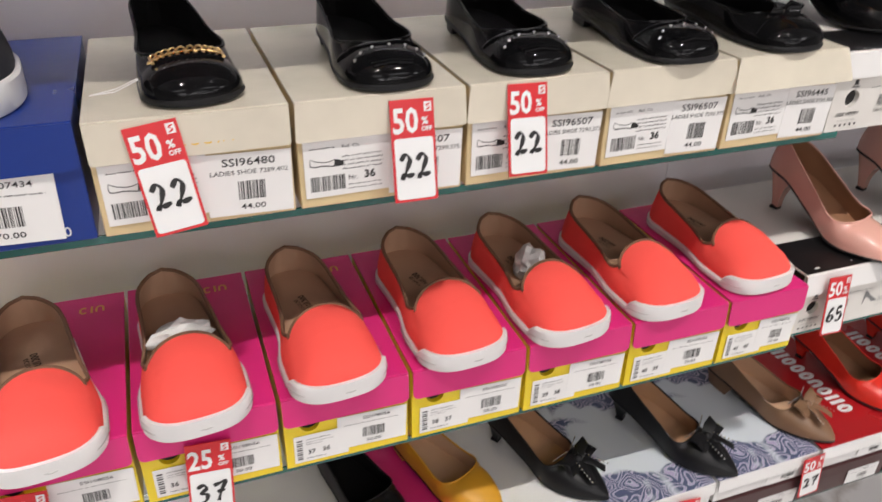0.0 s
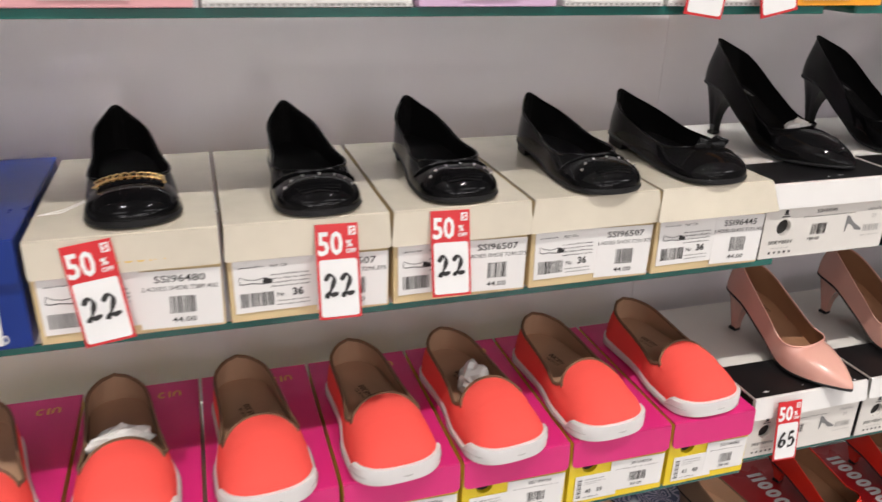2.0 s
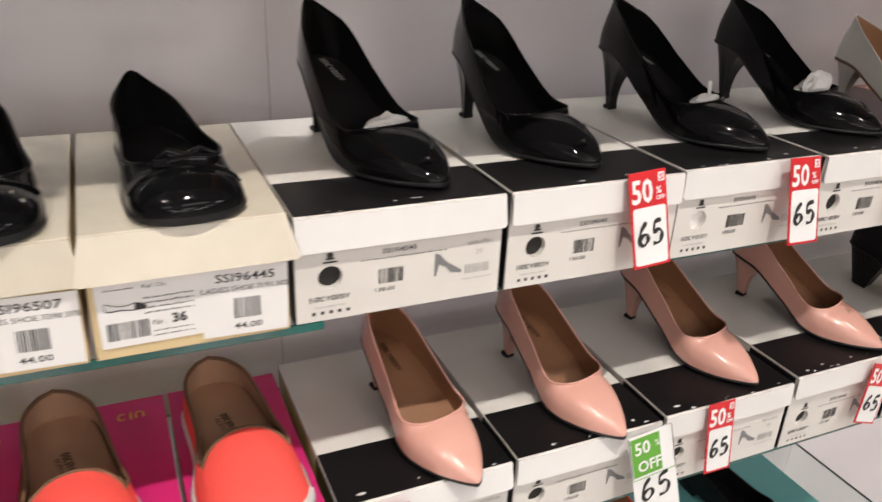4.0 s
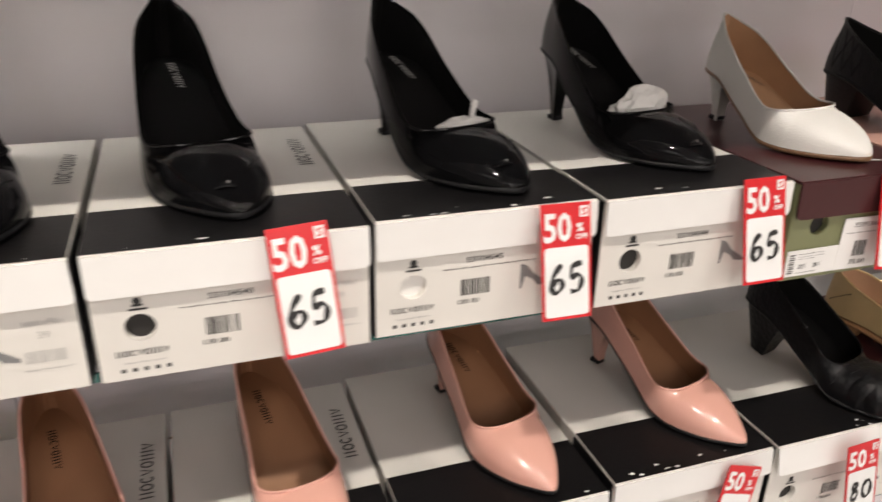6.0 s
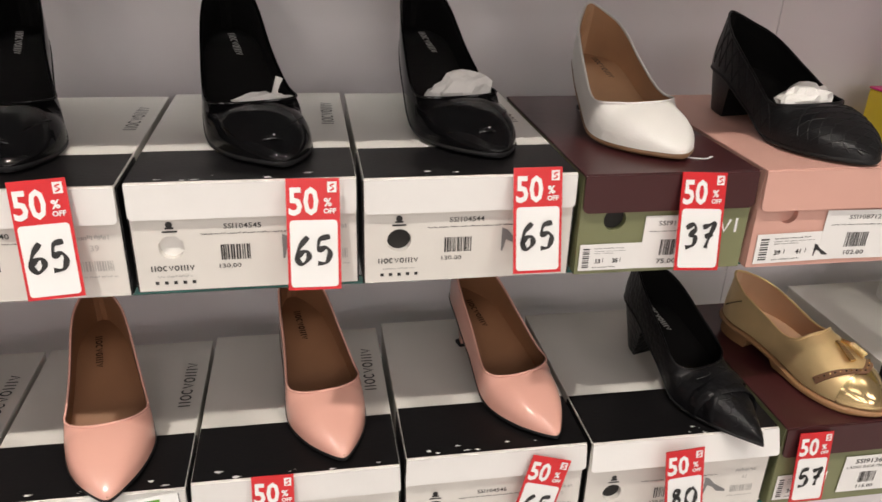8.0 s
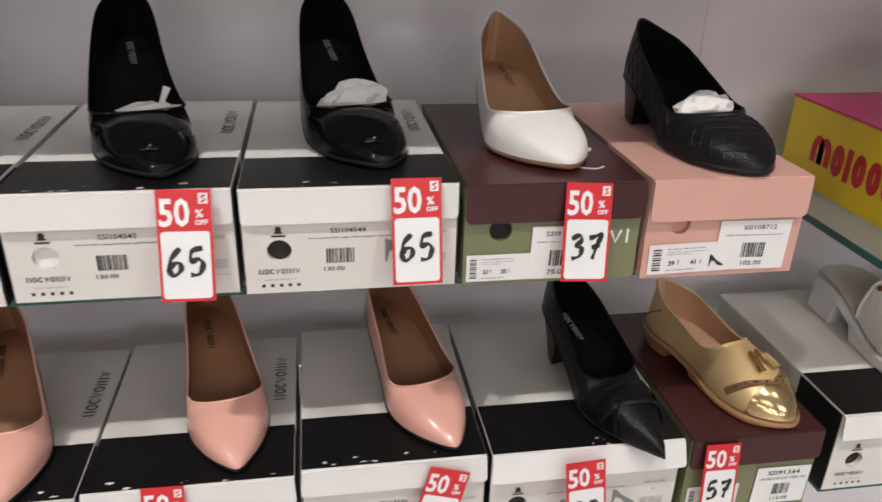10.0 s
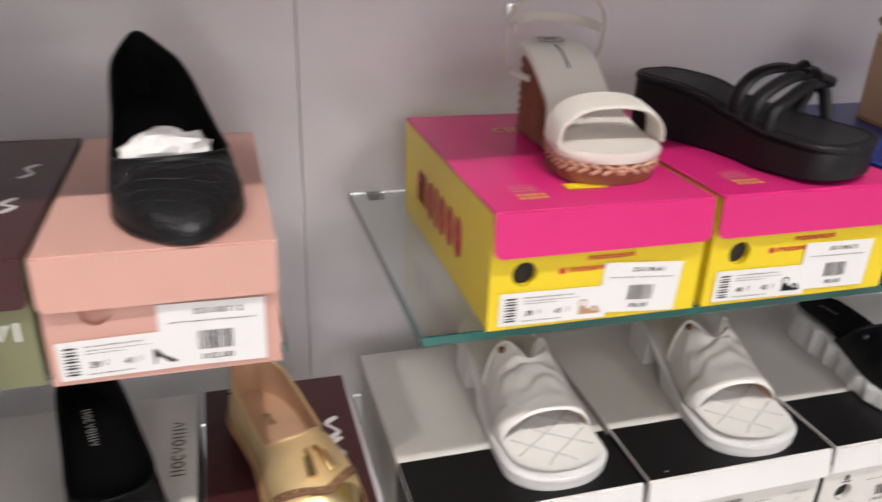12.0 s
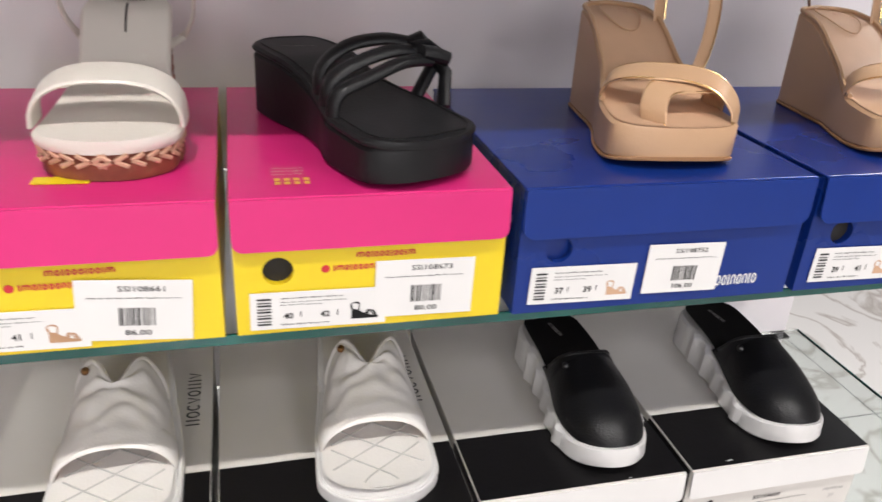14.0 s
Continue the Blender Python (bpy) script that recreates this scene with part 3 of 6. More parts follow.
def flat_picture(p, u, v, s):
    """A small printed outline of a ballet flat with a dark toe."""
    at = lambda pts: [(u + s * a, v + s * b) for a, b in pts]
    p.pen(at(((0.0, 0.06), (0.10, 0.03), (0.35, 0.05), (0.7, 0.0), (0.95, 0.01), (1.02, 0.07))), s * 0.016)
    p.pen(at(((0.0, 0.06), (-0.02, 0.16), (0.0, 0.30), (0.18, 0.20), (0.42, 0.15), (0.62, 0.17), (0.74, 0.22))), s * 0.012)
    p.poly(at(((0.70, 0.03), (0.95, 0.01), (1.03, 0.07), (0.98, 0.14), (0.84, 0.21), (0.74, 0.22))))
    return p


def word_shapes(p, u, v, w, h, n, seed=3, weight=0.085, cells=""):
    """A brand mark as a row of plain shapes: o ring, i bar, n arch, v wedge, c open ring."""
    cells = cells or "".join("oincovi"[(k * 3 + seed) % 7] for k in range(n))
    wide = {"i": 0.55, "m": 1.6}
    unit = w / sum(wide.get(c, 1.0) for c in cells)
    r = h * weight
    x = u
    for c in cells:
        cw = unit * wide.get(c, 1.0)
        a, b, o, t = x + r + unit * 0.06, cw - 2 * r - unit * 0.14, v + r, h - 2 * r
        x += cw
        if c == "i":
            p.rect(a + b / 2 - r, v, 2 * r, h)
        elif c == "v":
            p.pen([(a, o + t), (a + b / 2, o), (a + b, o + t)], r)
        elif c in "nm":
            for q in range(2 if c == "m" else 1):
                bb = b / 2 if c == "m" else b
                p.pen([(a + q * bb, o)] + [(a + q * bb + bb * (0.5 - 0.5 * math.cos(f)), o + t * 0.55 + t * 0.45 * math.sin(f)) for f in np.linspace(0, math.pi, 9)] + [(a + q * bb + bb, o)], r)
        else:
            f0, f1 = (radians(45), radians(315)) if c == "c" else (0, 2 * math.pi)
            p.pen([(a + b / 2 + b / 2 * math.cos(f), o + t / 2 + t / 2 * math.sin(f)) for f in np.linspace(f0, f1, 17)], r)
    return p


CAPS = "iiocvoiiiv"


def price_tag(x, z, number, w=0.045, h=0.094, y=-0.006, tilt=0.0, percent="50", green=False, lean=-2.0, thing_on="a shoe box front"):
    """A card tag hung by its top edge; x, z: the middle of its top edge."""
    col = "green and white" if green else "red and white"
    th = thing("price_tag", Matrix.Translation((x, y, z)) @ pose(0, 0, 0, lean, tilt, 0), f"{col} discount card tag on {thing_on}", "price tag", "discount price tags")
    m = Matrix.Translation((0, -0.0012, 0)) @ FRONT
    card = block(-w / 2, w / 2, -h, 0, -0.0011, 0.0)
    if green:
        part("card", card, TAG_WHITE, th, smooth=False, at=m)
        p = Print().rect(-w / 2 + 0.002, -h * 0.47, w * 0.66, h * 0.44)
        p.put("green_field", TAG_GREEN, th, m @ pose(0, 0, 0.0003))
        q = Print().text("50", -w * 0.40, -h * 0.22, h * 0.20, 0.0004).text("%", w * 0.07, -h * 0.18, h * 0.10).text("OFF", -w * 0.36, -h * 0.42, h * 0.17, 0.0004)
        q.put("print", TAG_WHITE, th, m @ pose(0, 0, 0.0007))
        for s in (-1, 1):
            Print().rect(s * w / 2 - (0.001 if s > 0 else 0), -h * 0.5, 0.001, h * 0.5).put("border", GREY_INK, th, m @ pose(0, 0, 0.0007))
        Print().rect(-w / 2, -h * 0.5, w, 0.0008).put("border", TAG_GREEN, th, m @ pose(0, 0, 0.0009))
    else:
        part("card", card, TAG_RED, th, smooth=False, at=m)
        Print().round_rect(-w / 2 + 0.0023, -h + 0.0025, w - 0.0046, h * 0.605, 0.003).put("number_field", TAG_WHITE, th, m @ pose(0, 0, 0.0004))
        q = Print().text(percent, -w * 0.47, -h * 0.315, h * 0.335, 0.0008, 0.80)
        q.text("%", w * 0.20, -h * 0.245, h * 0.10, 0.0003).text("OFF", w * 0.19, -h * 0.31, h * 0.062, 0.0002)
        q.put("print", TAG_WHITE, th, m @ pose(0, 0, 0.0006))
        Print().rect(w * 0.27, -h * 0.125, w * 0.17, h * 0.095).put("shop_mark", TAG_WHITE, th, m @ pose(0, 0, 0.0006))
        Print().stroke([(w * 0.40, -h * 0.05), (w * 0.32, -h * 0.065), (w * 0.39, -h * 0.09), (w * 0.31, -h * 0.11)], 0.0006).put("shop_mark", TAG_RED, th, m @ pose(0, 0, 0.0010))
    q = Print()
    hh = h * 0.235
    rnd = random.Random(int(x * 1000) + 5)
    for k, c in enumerate(number):
        ox = (-0.48 + 0.50 * k) * w * 0.76
        for st in HAND[c]:
            q.stroke([(ox + a * w * 0.33 + rnd.uniform(-1, 1) * 0.0004, -h * 0.775 + b * hh + 0.06 * w * a + rnd.uniform(-1, 1) * 0.0004) for a, b in st], 0.0021)
    q.put("number", INK, th, m @ pose(0, 0, 0.0010), "number written with a black marker")
    return th


# ---- shoes ----
class Last:
    """The form of a foot in a shoe. s runs from the heel (0) to the toe (1); the toe is at the origin and the heel at +y."""

    def __init__(self, length, half, insole, top, throat, open_w=0.84, heel_round=0.10, toe_start=0.72, toe_e=2.0, side=1, bend=0.004, throat_len=0.13, v_throat=1.0, counter=0.0045, square=1.0):
        self.counter, self.square = counter, square
        self.L, self.half, self.insole, self.top = length, spline(half), spline(insole), spline(top)
        self.throat, self.open_w, self.hr, self.ts, self.te, self.side, self.bend = throat, open_w, heel_round, toe_start, toe_e, side, bend
        self.tl, self.vt = throat_len, v_throat

    def y(self, s):
        return (1 - s) * self.L

    def w(self, s):
        k = self.half(s)
        if s < self.hr:
            k *= math.sqrt(max(0, 1 - (1 - s / self.hr) ** 2))
        if s > self.ts:
            k *= max(0, 1 - ((s - self.ts) / (1 - self.ts)) ** self.te) ** (1 / self.te)
        return k

    def c(self, s):
        return self.side * self.bend * math.sin(math.pi * min(1, max(0, s))) ** 2

    def opening(self, s):
        d = self.throat - s
        if d <= 0:
            return 0.0
        f = min(1, d / self.tl)
        g = min(1, s / 0.24)
        return self.open_w * (0.66 + 0.34 * math.sin(g * math.pi / 2)) * (1 - (1 - f) ** (2 * self.vt)) ** (0.5 * self.vt)

    def at(self, s, f, side, inset=0.0):
        """A point of the upper: f from the sole's edge (0) to the topline or the ridge (1)."""
        w, ow = max(self.w(s) - inset, 0.0), self.opening(s)
        th = math.acos(ow) * f
        tall, full = max(self.top(s) - inset * (0.4 if ow else 1), 0.0005), math.sin(math.acos(ow))
        if s > self.ts:
            tall *= max(0.0, 1 - ((s - self.ts) / (1 - self.ts)) ** (self.te + 1.2)) ** 0.5
        x = w * max(math.cos(th), 0.0) ** (0.92 * self.square)
        z = self.insole(s) + tall * (math.sin(th) / full) ** self.square
        y = self.y(s) - self.counter * math.sin(math.pi * 0.5 * f) ** 1.6 * max(0, 1 - s / 0.22) - (inset if s < 0.01 else 0)
        return Vector((self.c(s) + side * x, y, z))

    def stations(self, a=0.0, b=1.0, n=34):
        return [a + (b - a) * (1 - math.cos(math.pi * k / n)) / 2 for k in range(n + 1)]

    def upper(self, a=0.0, b=1.0, n=36, m=9, inset=0.0, f0=0.0, f1=1.0, wrinkle=0.0, puff=None):
        bm = bmesh.new()
        ss = sorted(set(self.stations(a, b, n) + ([self.throat] if a < self.throat < b else [])))
        for side in (1, -1):
            rows = []
            for s in ss:
                row = []
                for k in range(m + 1):
                    p = self.at(s, f0 + (f1 - f0) * k / m, side, inset)
                    if wrinkle:
                        p.z += wrinkle * noise.noise(p * 60) * (k / m)
                        p.x += wrinkle * 0.6 * noise.noise(p * 55 + Vector((3, 1, 7)))
                    if puff:
                        p += puff(p, s, k / m, side)
                    row.append(bm.verts.new(p))
                rows.append(row)
            for r0, r1 in zip(rows, rows[1:]):
                for k in range(m):
                    q = (r0[k], r0[k + 1], r1[k + 1], r1[k])
                    bm.faces.new(q if side > 0 else q[::-1])
        bmesh.ops.remove_doubles(bm, verts=bm.verts[:], dist=0.00005)
        return bm

    def topline(self, lift=0.0, n=26):
        ss = [self.throat * (1 - math.cos(math.pi * k / n)) / 2 for k in range(n + 1)]
        right = [self.at(s, 1.0, 1) + Vector((0, 0, lift)) for s in ss[::-1]]
        left = [self.at(s, 1.0, -1) + Vector((0, 0, lift)) for s in ss]
        return right + left[1:-1]

    def insole_sheet(self, lift=0.0012, narrow=0.0015, a=0.0, b=1.0, n=30, dish=0.0):
        bm = bmesh.new()
        rows = []
        for s in self.stations(a, b, n):
            w = max(self.w(s) - narrow, 0)
            rows.append([bm.verts.new((self.c(s) + w * u, self.y(s), self.insole(s) + lift + dish * u * u)) for u in (-1, -0.6, 0, 0.6, 1)])
        for r0, r1 in zip(rows, rows[1:]):
            for k in range(4):
                bm.faces.new((r0[k], r0[k + 1], r1[k + 1], r1[k]))
        bmesh.ops.remove_doubles(bm, verts=bm.verts[:], dist=0.00005)
        return bm

    def sole(self, bottom, over=0.0015, top_off=0.0, a=0.0, b=1.0, n=52, flare=0.0, top_fn=None, wave=None):
        """A closed sole between the heights bottom(s) and the insole (or top_fn)."""
        rings = []
        for s in self.stations(a, b, n):
            e = 0.0008 if (s in (a, b)) else 0
            d = 0.002
            slope = (self.w(min(s + d, 1)) - self.w(max(s - d, 0))) / (min(s + d, 1) - max(s - d, 0))
            if s <= 0 or s >= 1:
                slope = 1e3 if s <= 0 else -1e3
            nrm = math.hypot(self.L, slope)
            w = max(self.w(s) + over * self.L / nrm, 0.0006)
            zt, zb = (top_fn(s) if top_fn else self.insole(s)) + top_off, bottom(s)
            y = self.y(s) + over * slope / nrm
            r = min(0.0025, (zt - zb) * 0.35)
            ring = []
            for u, z in ((1, zb + r), (1, (zb + zt) / 2), (1, zt - r)):
                fl = flare * (1 - (z - zb) / max(zt - zb, 1e-6))
                wob = wave(s, (z - zb) / max(zt - zb, 1e-6)) if wave else 0
                ring.append(Vector((self.c(s) + w + fl + wob, y, z)))
            ring.append(Vector((self.c(s) + max(w - r, 0), y, zt)))
            ring.append(Vector((self.c(s) - max(w - r, 0), y, zt)))
            for u, z in ((1, zt - r), (1, (zb + zt) / 2), (1, zb + r)):
                fl = flare * (1 - (z - zb) / max(zt - zb, 1e-6))
                wob = wave(s, (z - zb) / max(zt - zb, 1e-6)) if wave else 0
                ring.append(Vector((self.c(s) - w - fl - wob, y, z)))
            ring.append(Vector((self.c(s) - max(w - r + flare, 0), y, zb)))
            ring.append(Vector((self.c(s) + max(w - r + flare, 0), y, zb)))
            rings.append(ring)
        return loft(rings)

    def heel(self, seat_to, tip_s, tip_w, tip_d, ease=2.2, drop=0.003, n=12, inset=0.001):
        """A heel from the seat down to a small tip on the ground."""
        ss = [seat_to * k / 8 for k in range(9)]
        seat = [Vector((self.c(s) + max(self.w(s) - inset, 0.0005), self.y(s) - 0.001, self.insole(s) - drop)) for s in ss[::-1]]
        seat += [Vector((self.c(s) - max(self.w(s) - inset, 0.0005), self.y(s) - 0.001, self.insole(s) - drop)) for s in ss[1:]]
        tip_y = self.y(tip_s)
        ys = [p.y for p in seat]
        y0, y1 = min(ys), max(ys)
        wm = max(p.x - self.c(0.1) for p in seat)
        rings = []
        for k in range(n + 1):
            f = k / n
            g = 1 - (1 - f) ** ease
            ring = []
            for p in seat:
                bx = self.c(0.1) + (p.x - self.c(0.1)) / wm * tip_w
                by = tip_y + ((p.y - y0) / (y1 - y0) - 0.5) * 2 * tip_d
                gb = g if p.y < (y0 + y1) / 2 else (f * 0.75 + g * 0.25)
                ring.append(Vector((p.x + (bx - p.x) * g, p.y + (by - p.y) * gb, p.z * (1 - f))))
            rings.append(ring)
        return loft(rings)


def tissue(parent, c, size, seed=1, flat=0.7):
    bm = bmesh.new()
    bmesh.ops.create_icosphere(bm, subdivisions=3, radius=1)
    rnd = Vector((seed * 3.1, seed * 1.7, seed))
    for v in bm.verts:
        q = v.co * 1.9 + rnd
        k = 0.80 + 0.30 * noise.noise(q) + 0.34 * abs(noise.noise(q * 2.6)) - 0.10 * abs(noise.noise(q * 6))
        v.co = Vector((v.co.x * size[0] * k, v.co.y * size[1] * k, v.co.z * size[2] * k)) + Vector(c)
    return part("tissue_wad", bm, TISSUE, parent, "crumpled white tissue paper", False)


def place(x, y, z, turn):
    return pose(x, y, z, 0, 0, turn)

# ---- the boxes, row by row ----
def heel_box(x0, x1, z, y, depth, number="", price="130.00", hole_mat=HOLE, lift=3.0, skew=0.0, seed=1, size="39", h=0.098, picture=True):
    """White box with a black front half of the lid, for high-heeled shoes."""
    b = shoe_box(x0, x1, z, h, depth, y, GREY_CARD, WHITE_CARD, GREY_CARD, side=GREY_CARD, band=0.078, flap_h=0.030, lift=lift, skew=skew, hole=(0.031, 0.040, 0.0105), hole_mat=hole_mat,
                 label="white cardboard shoe box with black lid front on glass shelf", group="white and black shoe boxes")
    w = b["w"]
    p = Print()
    p.disc(0.031, 0.0605, 0.0028).rect(0.0275, 0.0565, 0.007, 0.0018).rect(0.025, 0.0535, 0.012, 0.0016)
    if number:
        p.text(number, w * 0.40, 0.0555, 0.0065, 0.00005, 1.15)
    p.line(w * 0.30, 0.0505, w * 0.42, 0.0012, seed)
    p.code(w * 0.38, 0.027, 0.024, 0.014, seed)
    p.text(price, w * 0.36, 0.0195, 0.0055, 0.00004, 1.3)
    word_shapes(p, 0.012, 0.0185, 0.036, 0.0050, 10, seed, 0.10, CAPS)
    for k in range(5):
        p.rect(0.0145 + k * 0.0075, 0.006, 0.003, 0.003)
    ink_on_front(b, p, INK)
    q = Print().line(0.017, 0.0125, 0.028, 0.0016, seed + 3).line(w * 0.80, 0.018, 0.03, 0.0015, seed + 4)
    q.text(size, w * 0.86, 0.042, 0.0075).line(w * 0.82, 0.052, 0.024, 0.004, seed + 6)
    q.code(w * 0.81, 0.024, 0.026, 0.009, seed + 5)
    ink_on_front(b, q, PALE_INK)
    if picture:
        ink_on_front(b, heel_picture(Print(), w * 0.655, 0.026, 0.026), GREY_INK, "shoe_picture")
    for sd in (-1, 1):
        xa, xb = sorted((sd * (w / 2 - 0.0012), sd * (w / 2 + 0.0004)))
        part("side_band", block(xa, xb, 0.0012, 0.078, 0.0, h - 0.003), BLACK_CARD, b, "black printed side", False)
    # brand mark along the side of the lid
    t = word_shapes(Print(), 0, 0, 0.088, 0.0125, 10, 4, 0.075, CAPS)
    t.put("lid_mark", INK, b, Matrix.Translation((w / 2 - 0.012, depth - 0.135, h + 0.0006)) @ pose(0, 0, 0, 0, 0, 90))
    rnd = random.Random(seed * 7)
    for k in range(4 + seed % 5 if x0 < 1.6 else 1):
        s = Print()
        c, r = (rnd.uniform(-0.4, 0.4) * w, rnd.uniform(-0.001, 0.010)), rnd.uniform(0.0006, 0.0034)
        s.poly([(c[0] + r * rnd.uniform(0.3, 2.0) * math.cos(a), c[1] + r * rnd.uniform(0.15, 0.8) * math.sin(a)) for a in np.linspace(0, 5.6, 8)])
        s.put("scuff", WHITE_CARD, b, pose(0, 0, h + 0.0008))
    return b


def cream_box(x0, x1, z, number, small, seed, nr=True, lift=3.0, skew=0.0):
    b = shoe_box(x0, x1, z, 0.105, 0.262, 0.0, CREAM_CARD, CREAM_TOP, CREAM_TOP, flap_h=0.036, flap_r=0.003, lift=lift, skew=skew,
                 label="cream cardboard shoe box with paper labels on glass shelf", group="cream shoe boxes")
    w = b["w"]
    s = sticker(b, 0.006, 0.010, w * 0.52, 0.056, 0.5)
    p = Print()
    p.line(0.006, 0.048, w * 0.14, 0.0014, seed).text("Ref. Ch:", w * 0.22, 0.047, 0.0045, 0.0, 1.2)
    flat_picture(p, 0.006, 0.030, w * 0.19)
    for k in range(4):
        p.line(w * 0.22, 0.038 - 0.0042 * k, w * 0.24, 0.0015, seed + k)
    p.code(0.005, 0.006, w * 0.20, 0.015, seed + 9)
    if nr:
        p.text("Nr.", w * 0.25, 0.0145, 0.0068).text("36", w * 0.345, 0.0145, 0.011, 0.0004)
    for k in range(2):
        p.line(w * 0.25, 0.009 - 0.004 * k, w * 0.2, 0.0012, seed + k + 3)
    p.put("print", INK, s, on(s))
    price_label(b, w * 0.53, 0.005, w * 0.45, 0.060, number, "44.00", -1.5, seed, small)
    word_shapes(Print(), 0, 0, 0.055, 0.0085, 6, 8).put("lid_mark", GOLD_INK, b, Matrix.Translation((-0.02, -0.0052, 0.105 - 0.028)) @ pose(0, 0, 0, -4, 0, 0) @ FRONT)
    return b


cream_box(-0.336, -0.168, ZB, "SSI96480", "LADIES SHOE 7289.402", 11, nr=False, lift=2)
cream_box(-0.165, -0.003, ZB, "SSI96507", "LADIES SHOE 7290.375", 12, lift=3, skew=0.05)
cream_box(0.000, 0.151, ZB, "SSI96507", "LADIES SHOE 7290.375", 13, lift=5, skew=0.10)
cream_box(0.154, 0.306, ZB, "SSI96507", "LADIES SHOE 7290.375", 14, lift=6, skew=0.16)
cream_box(0.309, 0.459, ZB, "SSI96445", "LADIES SHOE 7191.302", 15, lift=16, skew=0.22)

# blue box at the start of the row
b = shoe_box(-0.530, -0.340, ZB, 0.108, 0.265, 0.0, BLUE_CARD, BLUE_CARD, flap_h=0.040, flap_r=0.008, label="dark blue cardboard shoe box with white label", group="blue shoe boxes")
price_label(b, 0.080, 0.008, 0.085, 0.062, "SSI107434", "70.00", -2, 21)
ink_on_front(b, word_shapes(Print(), 0.125, 0.006, 0.045, 0.009, 8, 2, 0.07, "ooinonio"), WHITE_INK, "brand_mark")

heel_box(0.463, 0.655, ZB, 0.004, 0.285, "SSI104540", seed=31, lift=6, skew=0.05)
heel_box(0.660, 0.853, ZB, 0.004, 0.285, "SSI104540", seed=32, size="39", lift=4)
heel_box(0.857, 1.042, ZB, 0.009, 0.290, "SSI104545", seed=33, hole_mat=TISSUE, lift=2)
heel_box(1.046, 1.232, ZB, 0.004, 0.290, "SSI104544", seed=34, lift=2)

# maroon and olive box
b = shoe_box(1.236, 1.401, ZB, 0.097, 0.275, 0.0, OLIVE_CARD, MAROON_CARD, MAROON_CARD, side=OLIVE_CARD, flap_h=0.034, flap_r=0.006, hole=(0.034, 0.053, 0.0105),
             label="olive green shoe box with glossy maroon lid", group="maroon lidded shoe boxes")
maker_label(b, 0.004, 0.004, 0.062, 0.026, ("33", "35"), 0, 41)
price_label(b, 0.062, 0.004, 0.050, 0.052, "SSI91366", "75.00", -1, 42)
ink_on_front(b, word_shapes(Print(), 0.135, 0.036, 0.022, 0.014, 2, 5), WHITE_INK, "brand_mark")
Print().stroke([(0.05, 0.16), (0.058, 0.17), (0.052, 0.185), (0.06, 0.195)], 0.0025).stroke([(0.052, 0.08), (0.06, 0.092), (0.05, 0.10), (0.058, 0.112)], 0.0025).stroke([(0.03, 0.035), (0.045, 0.03), (0.055, 0.036)], 0.002).put(
    "lid_mark", WHITE_INK, b, pose(0, 0, 0.0976))

# salmon pink box
b = shoe_box(1.404, 1.560, ZB, 0.098, 0.272, -0.004, SALMON_CARD, SALMON_CARD, flap_h=0.038, flap_r=0.006, hole=(0.034, 0.0535, 0.0095), hole_mat=SALMON_CARD,
             label="salmon pink cardboard shoe box with white labels", group="")
maker_label(b, 0.007, 0.004, 0.082, 0.030, ("39", "41"), 1, 43, INK)
price_label(b, 0.072, 0.006, 0.072, 0.050, "SSI108712", "102.00", -1, 44)

# yellow boxes with magenta lids
for k, (x0, x1, number, price, pic, sizes) in enumerate(((1.718, 1.908, "SSI108661", "86.00", CARAMEL_LINING, ("39", "41")), (1.914, 2.106, "SSI108673", "80.00", BLACK_CARD, ("40", "42")))):
    b = shoe_box(x0, x1, ZB + 0.001, 0.103, 0.279, 0.0, YELLOW_CARD, PINK_CARD, PINK_CARD, flap_h=0.036, flap_r=0.007, lift=6 if k == 0 else 3, hole=(0.030, 0.048, 0.0105),
                 label="yellow shoe box with magenta lid on glass shelf", group="yellow and magenta shoe boxes")
    maker_label(b, 0.010, 0.004, 0.094, 0.029, sizes, -1, 50 + k, pic)
    price_label(b, 0.096, 0.007, 0.072, 0.045, number, price, -4 if k == 0 else -1, 52 + k)
    p = word_shapes(Print(), 0.083, 0.0550, 0.042, 0.0046, 11, 6, 0.13, "moioooiooim")
    p.disc(0.062, 0.0480, 0.003)
    word_shapes(p, 0.067, 0.0458, 0.044, 0.0046, 10, 7, 0.13, "imoiooonioiol")
    ink_on_front(b, p, RED_INK, "brand_mark")
    word_shapes(Print(), 0, 0, 0.155, 0.039, 6, 5, 0.125, "moiooo").put("side_mark", RED_INK, b, Matrix.Translation((-b["w"] / 2 + 0.0006, 0.225, 0.028)) @ LEFT)
    g = Print()
    for i in range(4):
        for j in range(2):
            g.rect(-0.065 + i * 0.0065, 0.018 + j * 0.007, 0.004, 0.005)
    g.put("lid_print", GOLD_INK, b, pose(0, 0, 0.1036))
    g = Print().line(-0.066, 0.036, 0.022, 0.003, 5).line(-0.066, 0.042, 0.022, 0.003, 6).line(-0.066, 0.048, 0.022, 0.002, 7)
    g.put("lid_print", SALMON_CARD, b, pose(0, 0, 0.1036))
    word_shapes(Print(), -0.02, 0.205, 0.045, 0.018, 4, 3).put("lid_mark", GOLD_INK, b, pose(0, 0, 0.1036))

